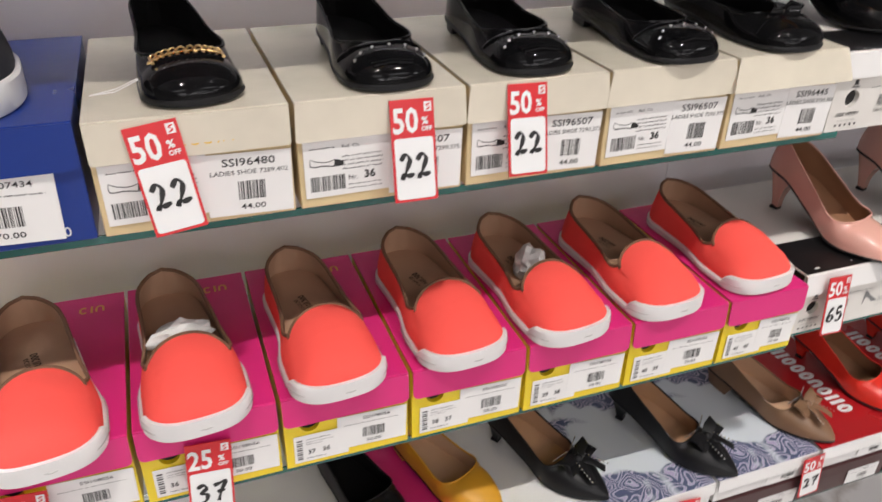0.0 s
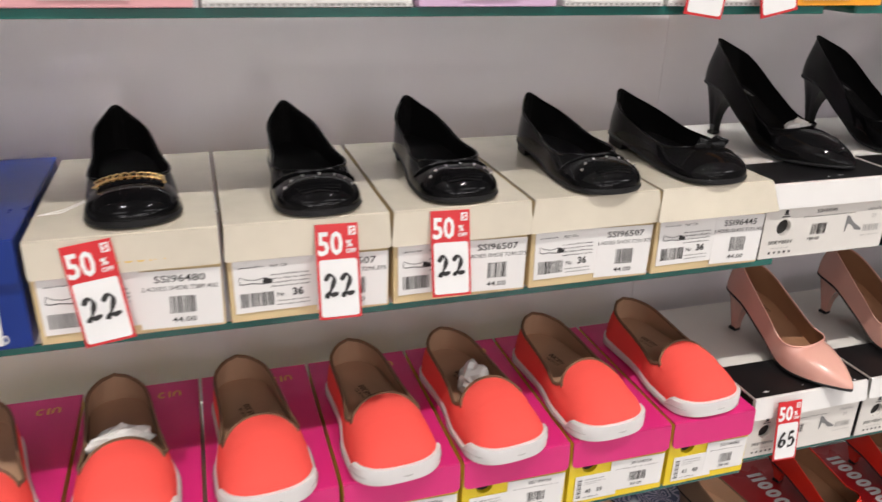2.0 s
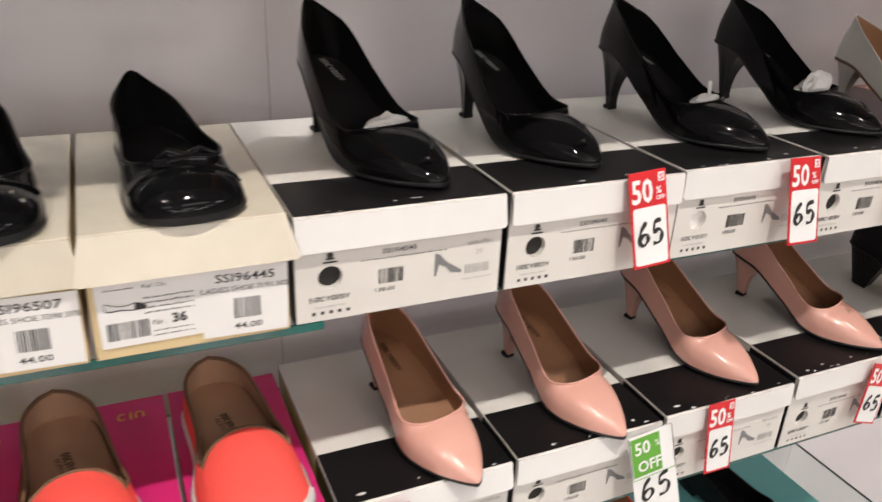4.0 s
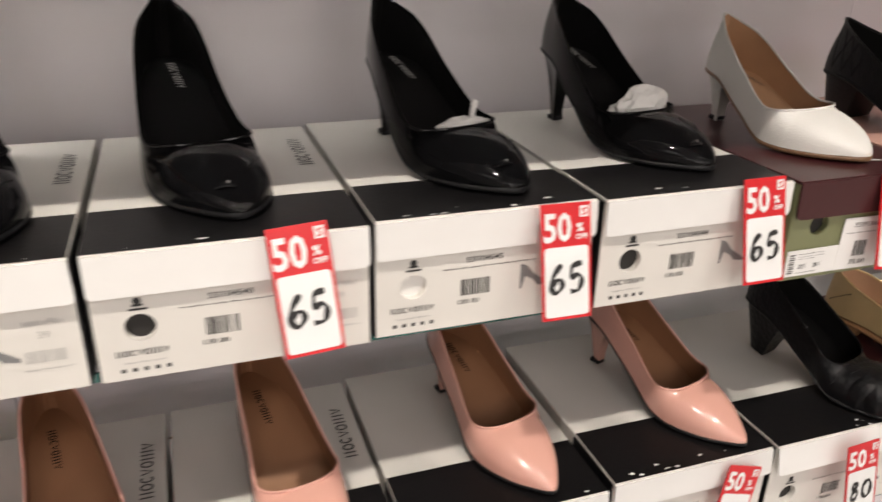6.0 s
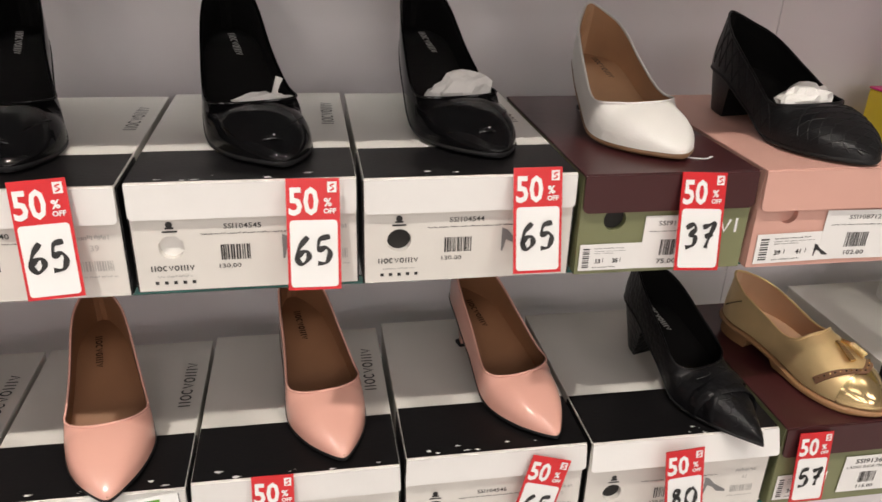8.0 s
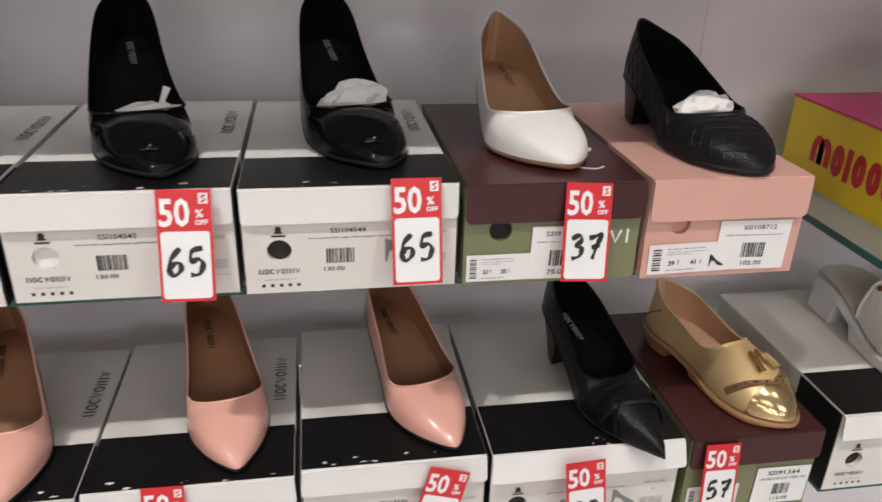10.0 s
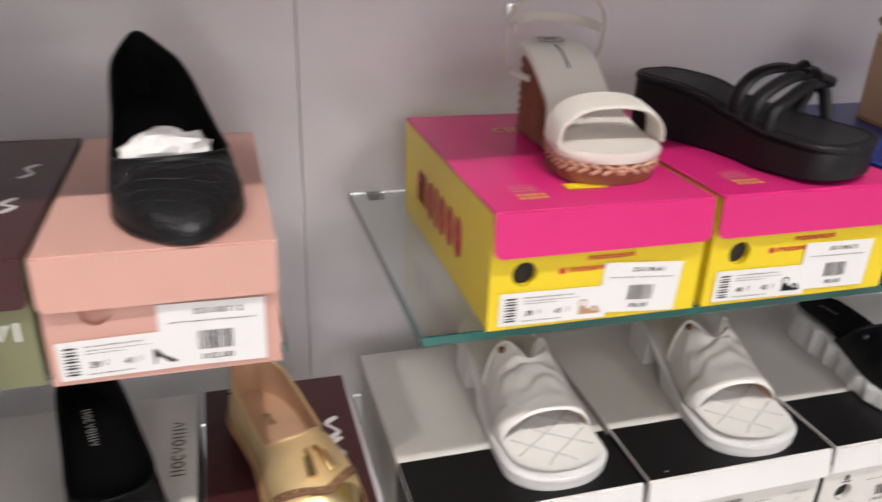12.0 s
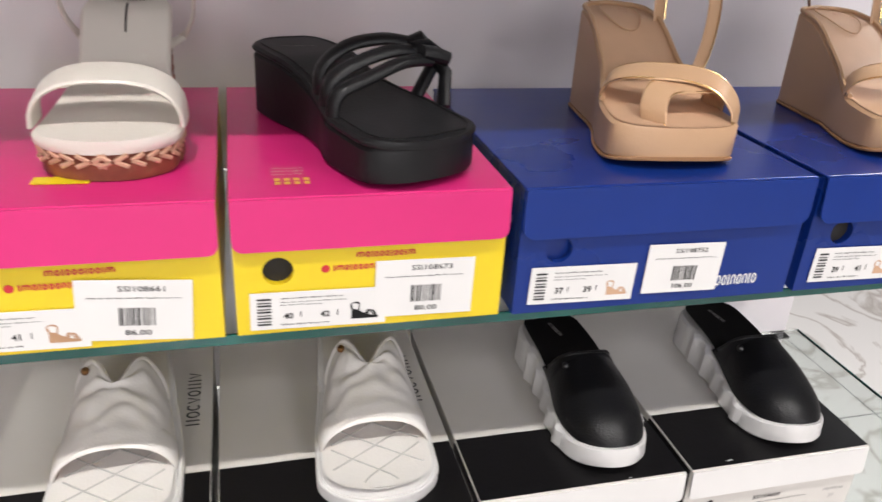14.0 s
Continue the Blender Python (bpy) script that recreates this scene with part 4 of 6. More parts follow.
# blue boxes of the third bay
for k, (x0, x1, number, price, sizes) in enumerate(((2.114, 2.355, "SSI108752", "106.00", ("37", "39")), (2.362, 2.600, "SSI108752", "106.00", ("39", "41")))):
    b = shoe_box(x0, x1, ZB + 0.001, 0.103, 0.270, -0.002, BLUE_CARD, BLUE_CARD, flap_h=0.038, flap_r=0.010, hole=(0.033, 0.052, 0.0105), hole_mat=BLUE_CARD if k == 0 else HOLE,
                 label="royal blue cardboard shoe box with white labels", group="blue shoe boxes", lift=2 + 3 * k)
    maker_label(b, 0.012, 0.008, 0.086, 0.031, sizes, -1.2, 60 + k, NUDE_LINING)
    price_label(b, 0.106, 0.010, 0.066, 0.042, number, price, -1.2, 62 + k)
    ink_on_front(b, word_shapes(Print(), 0.172, 0.011, 0.038, 0.0095, 9, 2, 0.07, "ooinonio"), WHITE_INK, "brand_mark")

# magenta and yellow boxes under the slip-on shoes
edges = (-0.640, -0.496, -0.352, -0.208, -0.064, 0.078, 0.219, 0.361, 0.488)
for k, (x0, x1) in enumerate(zip(edges, edges[1:])):
    b = shoe_box(x0 + 0.001, x1 - 0.002, ZC1, 0.101, 0.262, -0.020, YELLOW_CARD, PINK_CARD, PINK_CARD, side=YELLOW_CARD, flap_h=0.037, flap_r=0.007, lift=3, hole=(0.029, 0.058, 0.0105),
                 label="yellow shoe box with magenta lid on glass shelf", group="yellow and magenta shoe boxes")
    w = b["w"]
    maker_label(b, 0.010, 0.006, 0.060, 0.038, (str(34 + k), str(33 + k)), -0.5, 70 + k)
    price_label(b, 0.058, 0.012, w - 0.062, 0.046, "SSI108056", "50.00", -1.5, 80 + k)
    word_shapes(Print(), w / 2 - 0.052, 0.225, 0.030, 0.014, 3, 3).put("lid_mark", GOLD_INK, b, pose(0, 0, 0.1016))

# boxes under the pink pumps, the pointed pump and the mules
for k, (x0, x1, z, h) in enumerate(((0.493, 0.682, ZC2, 0.099), (0.687, 0.876, ZC2, 0.100), (0.880, 1.078, ZC2, 0.104), (1.083, 1.269, ZC2, 0.110))):
    heel_box(x0, x1, z, -0.008, 0.257, "SSI104546" if k > 1 else "", seed=90 + k, h=h, lift=(9, 8, 3, 4)[k], skew=0.05)
heel_box(1.273, 1.481, ZC2, -0.010, 0.257, "", seed=95, h=0.110, lift=16, skew=0.07, size="41")
b = shoe_box(1.487, 1.640, ZC2, 0.110, 0.262, -0.014, OLIVE_CARD, MAROON_CARD, MAROON_CARD, side=OLIVE_CARD, flap_h=0.036, flap_r=0.006,
             label="olive green shoe box with glossy maroon lid", group="maroon lidded shoe boxes")
maker_label(b, 0.006, 0.010, 0.060, 0.034, ("34",), 0, 96)
price_label(b, 0.084, 0.012, 0.064, 0.050, "SSI91364", "115.00", -1, 97, "LADIES SHOE 7389.181")
Print().stroke([(0.045, 0.15), (0.056, 0.16), (0.046, 0.175), (0.058, 0.185)], 0.003).stroke([(0.045, 0.115), (0.056, 0.125), (0.046, 0.14), (0.058, 0.15)], 0.003).stroke(
    [(0.03, 0.06), (0.05, 0.065), (0.058, 0.08), (0.05, 0.095)], 0.003).put("lid_mark", WHITE_INK, b, pose(0, 0, 0.1106))
for k, (x0, x1) in enumerate(((1.664, 1.884), (1.889, 2.098), (2.102, 2.300), (2.305, 2.500))):
    heel_box(x0, x1, ZC3, -0.007, 0.275, "SSI104600", seed=100 + k, h=0.106, lift=(7, 9, 4, 5)[k], picture=False)

# upper row: only the lower edges of the boxes show
# the last box is unseen and overhangs its shelf to block a light streak
for k, (x0, x1, mat) in enumerate(((-0.560, -0.345, SALMON_CARD), (-0.340, -0.170, ROSE_CARD), (-0.166, 0.020, WHITE_CARD), (0.024, 0.164, LILAC_CARD), (0.170, 0.282, WHITE_CARD), (0.286, 0.400, WHITE_CARD), (0.404, 0.560, ORANGE_CARD),
                                   (0.566, 0.740, WHITE_CARD), (0.745, 0.93, ROSE_CARD), (0.935, 1.12, WHITE_CARD), (1.125, 1.31, SALMON_CARD), (1.315, 1.50, WHITE_CARD), (1.505, 1.655, ROSE_CARD))):
    nm = {SALMON_CARD: "salmon", ROSE_CARD: "rose pink", WHITE_CARD: "white", LILAC_CARD: "lilac", ORANGE_CARD: "orange"}[mat]
    b = shoe_box(x0, x1, ZA, 0.10, 0.235, 0.0, mat, mat, flap_h=0.034, label=f"{nm} cardboard shoe box on the upper glass shelf", group="shoe boxes on the upper shelf")
    w = b["w"]
    if mat is WHITE_CARD:
        maker_label(b, 0.006, 0.004, w * 0.45, 0.032, ("36",), 0, 120 + k)
        price_label(b, w * 0.52, 0.004, w * 0.44, 0.05, "SSI104", "30.00", 0, 121 + k)
        p = Print()
        for i in range(int(w / 0.006)):
            p.rect(0.002 + i * 0.006, 0.0008, 0.003, 0.0022)
        ink_on_front(b, p, PALE_INK)
    else:
        price_label(b, w * 0.3, 0.006, w * 0.4, 0.05, "SSI108", "56.00", 0, 122 + k)

# third bay: unseen boxes, added to keep light off the wall and lids below
for k, (x0, x1, mat, nm) in enumerate(((1.660, 1.90, WHITE_CARD, "white"), (1.905, 2.10, SALMON_CARD, "salmon"), (2.105, 2.30, WHITE_CARD, "white"), (2.305, 2.50, ROSE_CARD, "rose pink"))):
    shoe_box(x0, x1, ZA + 0.04, 0.10, 0.235, 0.0, mat, mat, flap_h=0.034, label=f"{nm} cardboard shoe box on the upper glass shelf", group="shoe boxes on the upper shelf")

# lower row: maroon boxes with patterned boxes on top of them
LOW = ((-0.30, -0.105, WHITE_CARD), (-0.10, 0.065, PINK_CARD), (0.068, 0.235, WHITE_CARD), (0.238, 0.425, PAISLEY), (0.428, 0.625, PAISLEY), (0.628, 0.80, RED_CARD), (0.804, 0.985, RED_CARD), (0.988, 1.16, TEAL_CARD), (1.163, 1.34, TEAL_CARD))
for k, (x0, x1, mat) in enumerate(LOW):
    nm = {PINK_CARD: "magenta", PAISLEY: "blue paisley printed", RED_CARD: "glossy red", TEAL_CARD: "pale teal", WHITE_CARD: "white"}[mat]
    low = shoe_box(x0, x1 - 0.002, ZD, 0.062, 0.26, -0.02, MAROON_CARD, MAROON_CARD, flap_h=0.02, label="dark red cardboard shoe box under another box", group="shoe boxes on the lower shelf")
    price_label(low, low["w"] * 0.5, 0.004, low["w"] * 0.4, 0.032, "SSI104", "54.00", 0, 140 + k)
    b = shoe_box(x0, x1 - 0.002, ZD + 0.0635, 0.050, 0.26, -0.02, WHITE_CARD if mat is not TEAL_CARD else TEAL_CARD, mat if mat is TEAL_CARD else WHITE_CARD, mat, flap_h=0.022, lift=5,
                 label=f"{nm} shoe box stacked on a dark red box", group="shoe boxes on the lower shelf")
    price_label(b, b["w"] * 0.52, 0.002, b["w"] * 0.4, 0.026, "SSI104", "54.00", 0, 150 + k)
    if mat is RED_CARD:
        word_shapes(Print(), 0, 0, 0.18, 0.030, 8, 5, 0.12, "iiooonoiio").put("lid_mark", WHITE_INK, b, Matrix.Translation((0.01, 0.23, 0.0506)) @ pose(0, 0, 0, 0, 0, -90))


# ---- the shoes ----
def display(name, m, label, group=""):
    return thing(name, m, label, "shoe", group)


def shoe_core(th, k, upper, lining, insole, trim=None, trim_r=0.0013, pad=0.0025, bound=None):
    part("upper", k.upper(), upper, th)
    part("lining", k.upper(inset=0.0018), lining, th)
    part("insole", k.insole_sheet(pad, 0.0040, 0.0, 0.74) if bound else k.insole_sheet(pad), insole, th)
    edge = [p for p in k.topline(0.0) if not bound or p.y > k.y(bound)]
    if bound:
        edge = [k.at(bound * (1 - i / 24), 1, 1) for i in range(25)] + [k.at(bound * i / 24, 1, -1) for i in range(1, 25)]
    part("binding", tube(edge, trim_r, 8, not bound), trim or upper, th, "folded edge binding")


def ballet_flat(x, y, z, turn, style, side=1):
    k = Last(0.226, [(0, 0.0225), (0.15, 0.0275), (0.45, 0.0345), (0.7, 0.0430), (0.85, 0.0435), (1, 0.041)],
             [(0, 0.016), (0.25, 0.015), (0.5, 0.009), (0.7, 0.006), (1, 0.008)],
             [(0, 0.053), (0.05, 0.047), (0.12, 0.041), (0.3, 0.030), (0.52, 0.0235), (0.66, 0.0235), (0.77, 0.0265), (0.86, 0.0255), (1, 0.019)], 0.775, 0.94, 0.27, 0.82, 2.6, side, 0.003, 0.20, counter=0.008, square=0.94)
    names = {"chain": "black patent ballet flat with gold chain on its box", "studs": "black patent ballet flat with silver studs and toe pleat", "bow": "black patent ballet flat with a small flat bow"}
    th = display("ballet_flat", place(x, y, z, turn), names[style], "black ballet flats")
    shoe_core(th, k, PATENT, BLACK_LINING, BLACK_LINING, PATENT, 0.0017)
    part("outsole", k.sole(lambda s: max(k.insole(s) - 0.006, 0.0), 0.001), BLACK_RUBBER, th)
    part("heel", k.heel(0.26, 0.115, 0.027, 0.026, 1.0, 0.004), BLACK_RUBBER, th, "low black heel")

    def on_top(s, f, sd, up=0.0):
        p = k.at(s, f, sd)
        return p + Vector((0, 0, up))
    if style == "chain":
        # gold chain across the vamp
        path = [on_top(0.795, f, sd, 0.0035) for sd, f in [(-1, 0.55 + 0.09 * i) for i in range(6)] + [(1, 1.0 - 0.09 * i) for i in range(1, 6)]]
        link = None
        pts = [Vector(p) for p in path]
        for i in range(len(pts) - 1):
            for j in range(2):
                c = pts[i].lerp(pts[i + 1], j / 2)
                d = (pts[i + 1] - pts[i]).normalized()
                n = [c + (d * math.cos(a) * 0.0036 + (Vector((0, 0.8, 0.5)) if j else Vector((0, 0.9, -0.2))) * math.sin(a) * 0.0058) for a in np.linspace(0, 2 * math.pi, 10)[:-1]]
                part("chain_link", tube(n, 0.0010, 6, True), GOLD_METAL, th, "gold chain link" if link is None else "")
                link = 1
        for e in (0, -1):
            part("chain_end", tube([pts[e] + Vector((0, -0.008, 0)), pts[e] + Vector((0, 0.008, 0.001))], 0.0016, 8), GOLD_METAL, th, "gold bar")
        part("vamp_strap", sweep([p + Vector((0, -0.002, -0.0025)) for p in pts], (0, 1, 0.1), 0.016, 0.003), PATENT, th)
        part("thread_loop", tube([Vector((-0.040, 0.06, 0.012)), Vector((-0.062, 0.052, 0.006)), Vector((-0.082, 0.056, 0.004)), Vector((-0.06, 0.066, 0.004)), Vector((-0.038, 0.066, 0.012))], 0.0005, 5), THREAD, th, "loop of clear thread")
    elif style == "studs":
        band = [on_top(0.805 - 0.09 * (1 - f), f, sd, 0.0012) for sd, f in [(-1, 0.25 + 0.125 * i) for i in range(7)] + [(1, 1.0 - 0.125 * i) for i in range(1, 7)]]
        part("overlay_edge", tube(band, 0.0014, 6), PATENT, th)
        for sd, f, s in ((-1, 0.45, 0.88), (-1, 0.62, 0.855), (-1, 0.82, 0.84), (1, 0.98, 0.84), (1, 0.78, 0.85), (1, 0.6, 0.865), (1, 0.45, 0.89)):
            part("stud", ball(0.0019, on_top(s, f, sd, 0.0006), 1), SILVER, th, "small silver stud")
        for i in range(3):
            part("pleat", tube([on_top(0.925 + 0.014 * i, 0.6, -1, 0.001), on_top(0.94 + 0.010 * i, 0.95, -1, 0.0016), on_top(0.935 + 0.014 * i, 0.7, 1, 0.001)], 0.0016, 6), PATENT, th)
    else:
        for sd in (-1, 1):
            c = on_top(0.80, 0.97, 1, 0.004)
            part("bow_loop", sweep([c, c + Vector((sd * 0.012, 0.004, 0.004)), c + Vector((sd * 0.024, -0.002, -0.001)), c + Vector((sd * 0.014, -0.008, 0.0)), c + Vector((0, -0.003, 0))], (0, 0.3, 1), 0.010, 0.002), PATENT, th)
        part("bow_knot", ball(0.0045, on_top(0.803, 0.97, 1, 0.004), 2), PATENT, th)
        band = [on_top(0.83, f, sd, 0.001) for sd, f in [(-1, 0.2 + 0.16 * i) for i in range(6)] + [(1, 1.0 - 0.16 * i) for i in range(1, 6)]]
        part("overlay_edge", tube(band, 0.0014, 6), PATENT, th)
    return th


def pump(x, y, z, turn, upper, lining, label, group, heel_h=0.072, block_heel=False, length=0.228, toe_e=1.9, toe_start=0.66, side=1, sole_mat=None, heel_mat=None, mark=None, tall=0.0, half=1.0, throat=0.70, name="pump", vamp=0.0, cut=0.10, bend=0.003):
    hs = heel_h
    k = Last(length, [(0, 0.0205 * half), (0.15, 0.0240 * half), (0.4, 0.0310 * half), (0.68, 0.0395 * half), (0.85, 0.0365 * half), (1, 0.026 * half)],
             [(0, hs), (0.18, hs * 0.95), (0.42, hs * 0.52), (0.62, hs * 0.13), (0.74, 0.006), (1, 0.007)],
             [(0, 0.058 + tall), (0.05, 0.0535 + tall), (0.12, 0.048 + tall), (0.35, 0.036), (0.55, 0.030), (0.64, 0.032 + vamp * 0.5), (0.71, 0.034 + vamp), (0.85, 0.0265 + vamp), (1, 0.014 + vamp * 0.5)], throat, 0.91, 0.34, toe_start, toe_e, side, bend, cut, counter=0.013, square=0.76)
    th = display(name, place(x, y, z, turn), label, group)
    shoe_core(th, k, upper, lining, lining, upper, 0.0012)
    part("outsole", k.sole(lambda s: max(k.insole(s) - 0.0045, 0.0), 0.0006), sole_mat or BLACK_RUBBER, th)
    if block_heel:
        part("heel", k.heel(0.27, 0.13, 0.0235 * block_heel, 0.021 * block_heel, 1.15, 0.002), heel_mat or upper, th, "covered block heel")
    else:
        h = part("heel", k.heel(0.24, 0.115, 0.0056, 0.0062, 3.0, 0.002), heel_mat or upper, th, "slim covered heel")
        part("heel_tip", block(-0.006, 0.006, k.y(0.115) - 0.0065, k.y(0.115) + 0.0065, 0.0, 0.005, 0.001), BLACK_RUBBER, h)
    if mark:
        # brand mark on the insole, as plain bars
        p = word_shapes(Print(), 0, 0, 0.044, 0.0070, 9, 2, 0.09, CAPS)
        sl = math.degrees(math.atan2(k.insole(0.1) - k.insole(0.32), 0.22 * length))
        p.put("insole_mark", mark, th, Matrix.Translation((-0.006, k.y(0.18), k.insole(0.18) + 0.0075)) @ pose(0, 0, 0, sl, 0, 0) @ pose(0, 0, 0, 0, 0, -90))
    return th, k


def slip_on(x, y, z, turn, paper=0, side=1):
    k = Last(0.232, [(0, 0.034), (0.15, 0.0365), (0.45, 0.0415), (0.7, 0.0515), (0.85, 0.051), (1, 0.045)],
             [(0, 0.012), (0.5, 0.010), (0.7, 0.009), (1, 0.012)],
             [(0, 0.052), (0.10, 0.047), (0.3, 0.038), (0.48, 0.030), (0.60, 0.026), (0.66, 0.031), (0.71, 0.045), (0.745, 0.0465), (0.83, 0.041), (1, 0.025)], 0.715, 0.90, 0.15, 0.84, 3.1, side, 0.004, 0.12, counter=0.008)
    th = display("slip_on_shoe", place(x, y, z, turn), "neon coral canvas slip-on shoe with white rubber sole" + (", tissue inside" if paper else ""), "coral slip-on shoes")
    shoe_core(th, k, CORAL, TAUPE, TAUPE, BINDING, 0.0022, 0.015, 0.665)
    # rounded tongue that reaches back over the instep
    k2 = Last(0.232, [(0, 0.034), (0.15, 0.0365), (0.45, 0.0415), (0.7, 0.0515), (0.85, 0.051), (1, 0.045)], [(0, 0.012), (0.5, 0.010), (0.7, 0.009), (1, 0.012)],
              [(0, 0.05), (0.5, 0.047), (0.58, 0.0485), (0.68, 0.0490), (0.74, 0.0475), (0.83, 0.0416), (1, 0.025)], 0.0, 0.9, 0.20, 0.84, 3.1, side, 0.004)
    tip, base = 0.590, 0.715
    for nm, inset, mat in (("tongue", -0.0006, CORAL), ("tongue_lining", 0.0014, TAUPE)):
        bm = bmesh.new()
        rows = []
        for j in range(15):
            s = tip + (0.80 - tip) * (j / 14) ** 1.3
            sink = max(0.0, (s - 0.74) / 0.06) * 0.0016
            g = math.sqrt(max(0.0, 1 - max(0.0, (base - s) / (base - tip)) ** 2.2))
            fe = 1 - 0.60 * g
            row = [k2.at(s, fe + (1 - fe) * i / 6, 1, inset + sink) for i in range(7)] + [k2.at(s, 1 - (1 - fe) * i / 6, -1, inset + sink) for i in range(1, 7)]
            rows.append([bm.verts.new(p) for p in row])
        for r0, r1 in zip(rows, rows[1:]):
            for i in range(12):
                bm.faces.new((r0[i], r0[i + 1], r1[i + 1], r1[i]))
        bmesh.ops.remove_doubles(bm, verts=bm.verts[:], dist=0.00003)
        part(nm, bm, mat, th)
    edge = []
    for j in range(2, 23):
        a = math.pi * j / 24
        s = base - (base - tip) * math.sin(a) ** (2 / 2.2)
        edge.append(k2.at(s, 1 - 0.60 * abs(math.cos(a)), 1 if j <= 12 else -1, -0.0004))
    part("tongue_binding", tube(edge, 0.0021, 7), BINDING, th, "brown edge binding")
    zt = spline([(0, 0.0135), (0.5, 0.011), (0.83, 0.011), (0.87, 0.0215), (1, 0.024)])
    part("outsole", k.sole(lambda s: 0.0 if s < 0.85 else 0.004 * ((s - 0.85) / 0.15) ** 2, 0.0026, 0.0, top_fn=zt), WHITE_RUBBER, th, "white rubber sole with raised toe band")
    groove = [Vector((k.c(s) + sd * (k.w(s) + 0.0036), k.y(s) - (0.0034 if s > 0.99 else 0), zt(s) * 0.5)) for sd, ss in ((1, np.linspace(0.6, 1, 18)), (-1, np.linspace(1, 0.6, 18)[1:])) for s in ss]
    part("sole_groove", tube(groove, 0.0006, 5), PALE_INK, th)
    p = Print().round_rect(-0.014, -0.018, 0.028, 0.036, 0.004)
    p.put("insole_patch", TAUPE, th, pose(0.002, k.y(0.34), k.insole(0.34) + 0.0158, 1, 0, 8), "faded printed insole patch")
    q = word_shapes(word_shapes(Print(), -0.015, -0.004, 0.030, 0.008, 6, 4), -0.010, -0.011, 0.024, 0.005, 6, 7)
    q.put("insole_mark", BLACK_LINING, th, pose(0.002, k.y(0.34), k.insole(0.34) + 0.0163, 1, 0, -82))
    if paper:
        tissue(th, (0.002, k.y(0.48), 0.040), (0.024, 0.024, 0.026) if paper == 2 else (0.036, 0.018, 0.018), paper * 3 + 1)
    return th


# upper display row
FLATS = ((-0.240, 0.005, 6.5, "chain"), (-0.068, -0.005, 3, "studs"), (0.081, -0.002, 2.5, "studs"), (0.249, -0.013, 4.5, "studs"), (0.393, -0.010, 7, "bow"))
for x, y, t, st in FLATS:
    ballet_flat(x, y, ZB + 0.1056, t, st)

BP = "black patent high-heeled pump standing on its box"
PUMPS = ((0.602, 0.024, 14.5, 1), (0.768, 0.032, 10, 0), (0.984, 0.028, 14.5, 2), (1.171, 0.037, 12, 3))
for x, y, t, paper in PUMPS:
    th, k = pump(x, y, ZB + 0.0986, t, PATENT, BLACK_LINING, BP + (", tissue in the toe" if paper else ""), "black patent pumps", mark=PALE_INK, toe_e=2.1, toe_start=0.68, heel_h=0.076, half=1.10, vamp=0.0, throat=0.705, cut=0.06, length=0.246, side=-1, bend=0.009)
    gem = k.at(0.93, 0.92, -1) + Vector((0, 0, 0.0012))
    part("toe_knot", sweep([gem + Vector((-0.008, 0.001, -0.001)), gem + Vector((0, 0, 0.0012)), gem + Vector((0.007, -0.001, -0.001))], (0, 1, 0.3), [0.003, 0.006, 0.003], 0.003, 8), PATENT, th, "small patent knot")
    part("rhinestone", ball(0.0012, gem + Vector((0.001, -0.001, 0.003)), 1), SILVER, th, "tiny clear stone")
    pleat = [k.at(0.78 + 0.020 * j, 0.45 + 0.08 * j, 1) for j in range(6)]
    part("pleat", tube(pleat, 0.0011, 6), PATENT, th)
    if paper == 1:
        tissue(th, (0.0, k.y(0.645), 0.037), (0.028, 0.012, 0.012), 4)
    elif paper == 2:
        tissue(th, (0.000, k.y(0.655), 0.038), (0.032, 0.010, 0.008), 7)
        part("tissue_twist", sweep([(0.010, k.y(0.66), 0.034), (0.013, k.y(0.645), 0.040), (0.015, k.y(0.63), 0.046), (0.018, k.y(0.62), 0.052), (0.020, k.y(0.615), 0.056)], (1, 0, 0.4), [0.014, 0.007, 0.005, 0.006, 0.007], 0.003, 6), TISSUE, th, "twisted white tissue paper")
    elif paper == 3:
        tissue(th, (0.0, k.y(0.62), 0.036), (0.036, 0.016, 0.026), 2)

pump(1.337, 0.024, ZB + 0.0976, 9, WHITE_LEATHER, CARAMEL_LINING, "white leather pump with caramel insole on maroon box", "", heel_h=0.056, length=0.210, toe_e=2.1, toe_start=0.66, half=1.13, side=-1, bend=0.008, mark=INK, sole_mat=TAUPE_LEATHER, throat=0.72)

th, k = pump(1.506, -0.010, ZB + 0.0986, 10, BLACK_LEATHER, BLACK_LINING, "black quilted leather pump with block heel, tissue inside", "", heel_h=0.048, block_heel=True, length=0.236, toe_e=2.2, toe_start=0.68, half=1.18, throat=0.68)
tissue(th, (0.0, k.y(0.60), 0.036), (0.040, 0.016, 0.022), 5)
for i in range(-4, 10):
    for d in (1, -1):
        pts = []
        for j in range(13):
            f = j / 12
            s = 0.60 + 0.045 * i + d * 0.20 * (f - 0.5)
            u = f * 2 - 1
            if 0.70 < s < 0.99 and abs(u) < 0.97:
                pts.append(k.at(s, 1 - abs(u), 1 if u > 0 else -1) + Vector((0, 0, 0.0004)))
        if len(pts) > 2:
            part("quilt_seam", tube(pts, 0.0007, 5), BLACK_RUBBER, th)
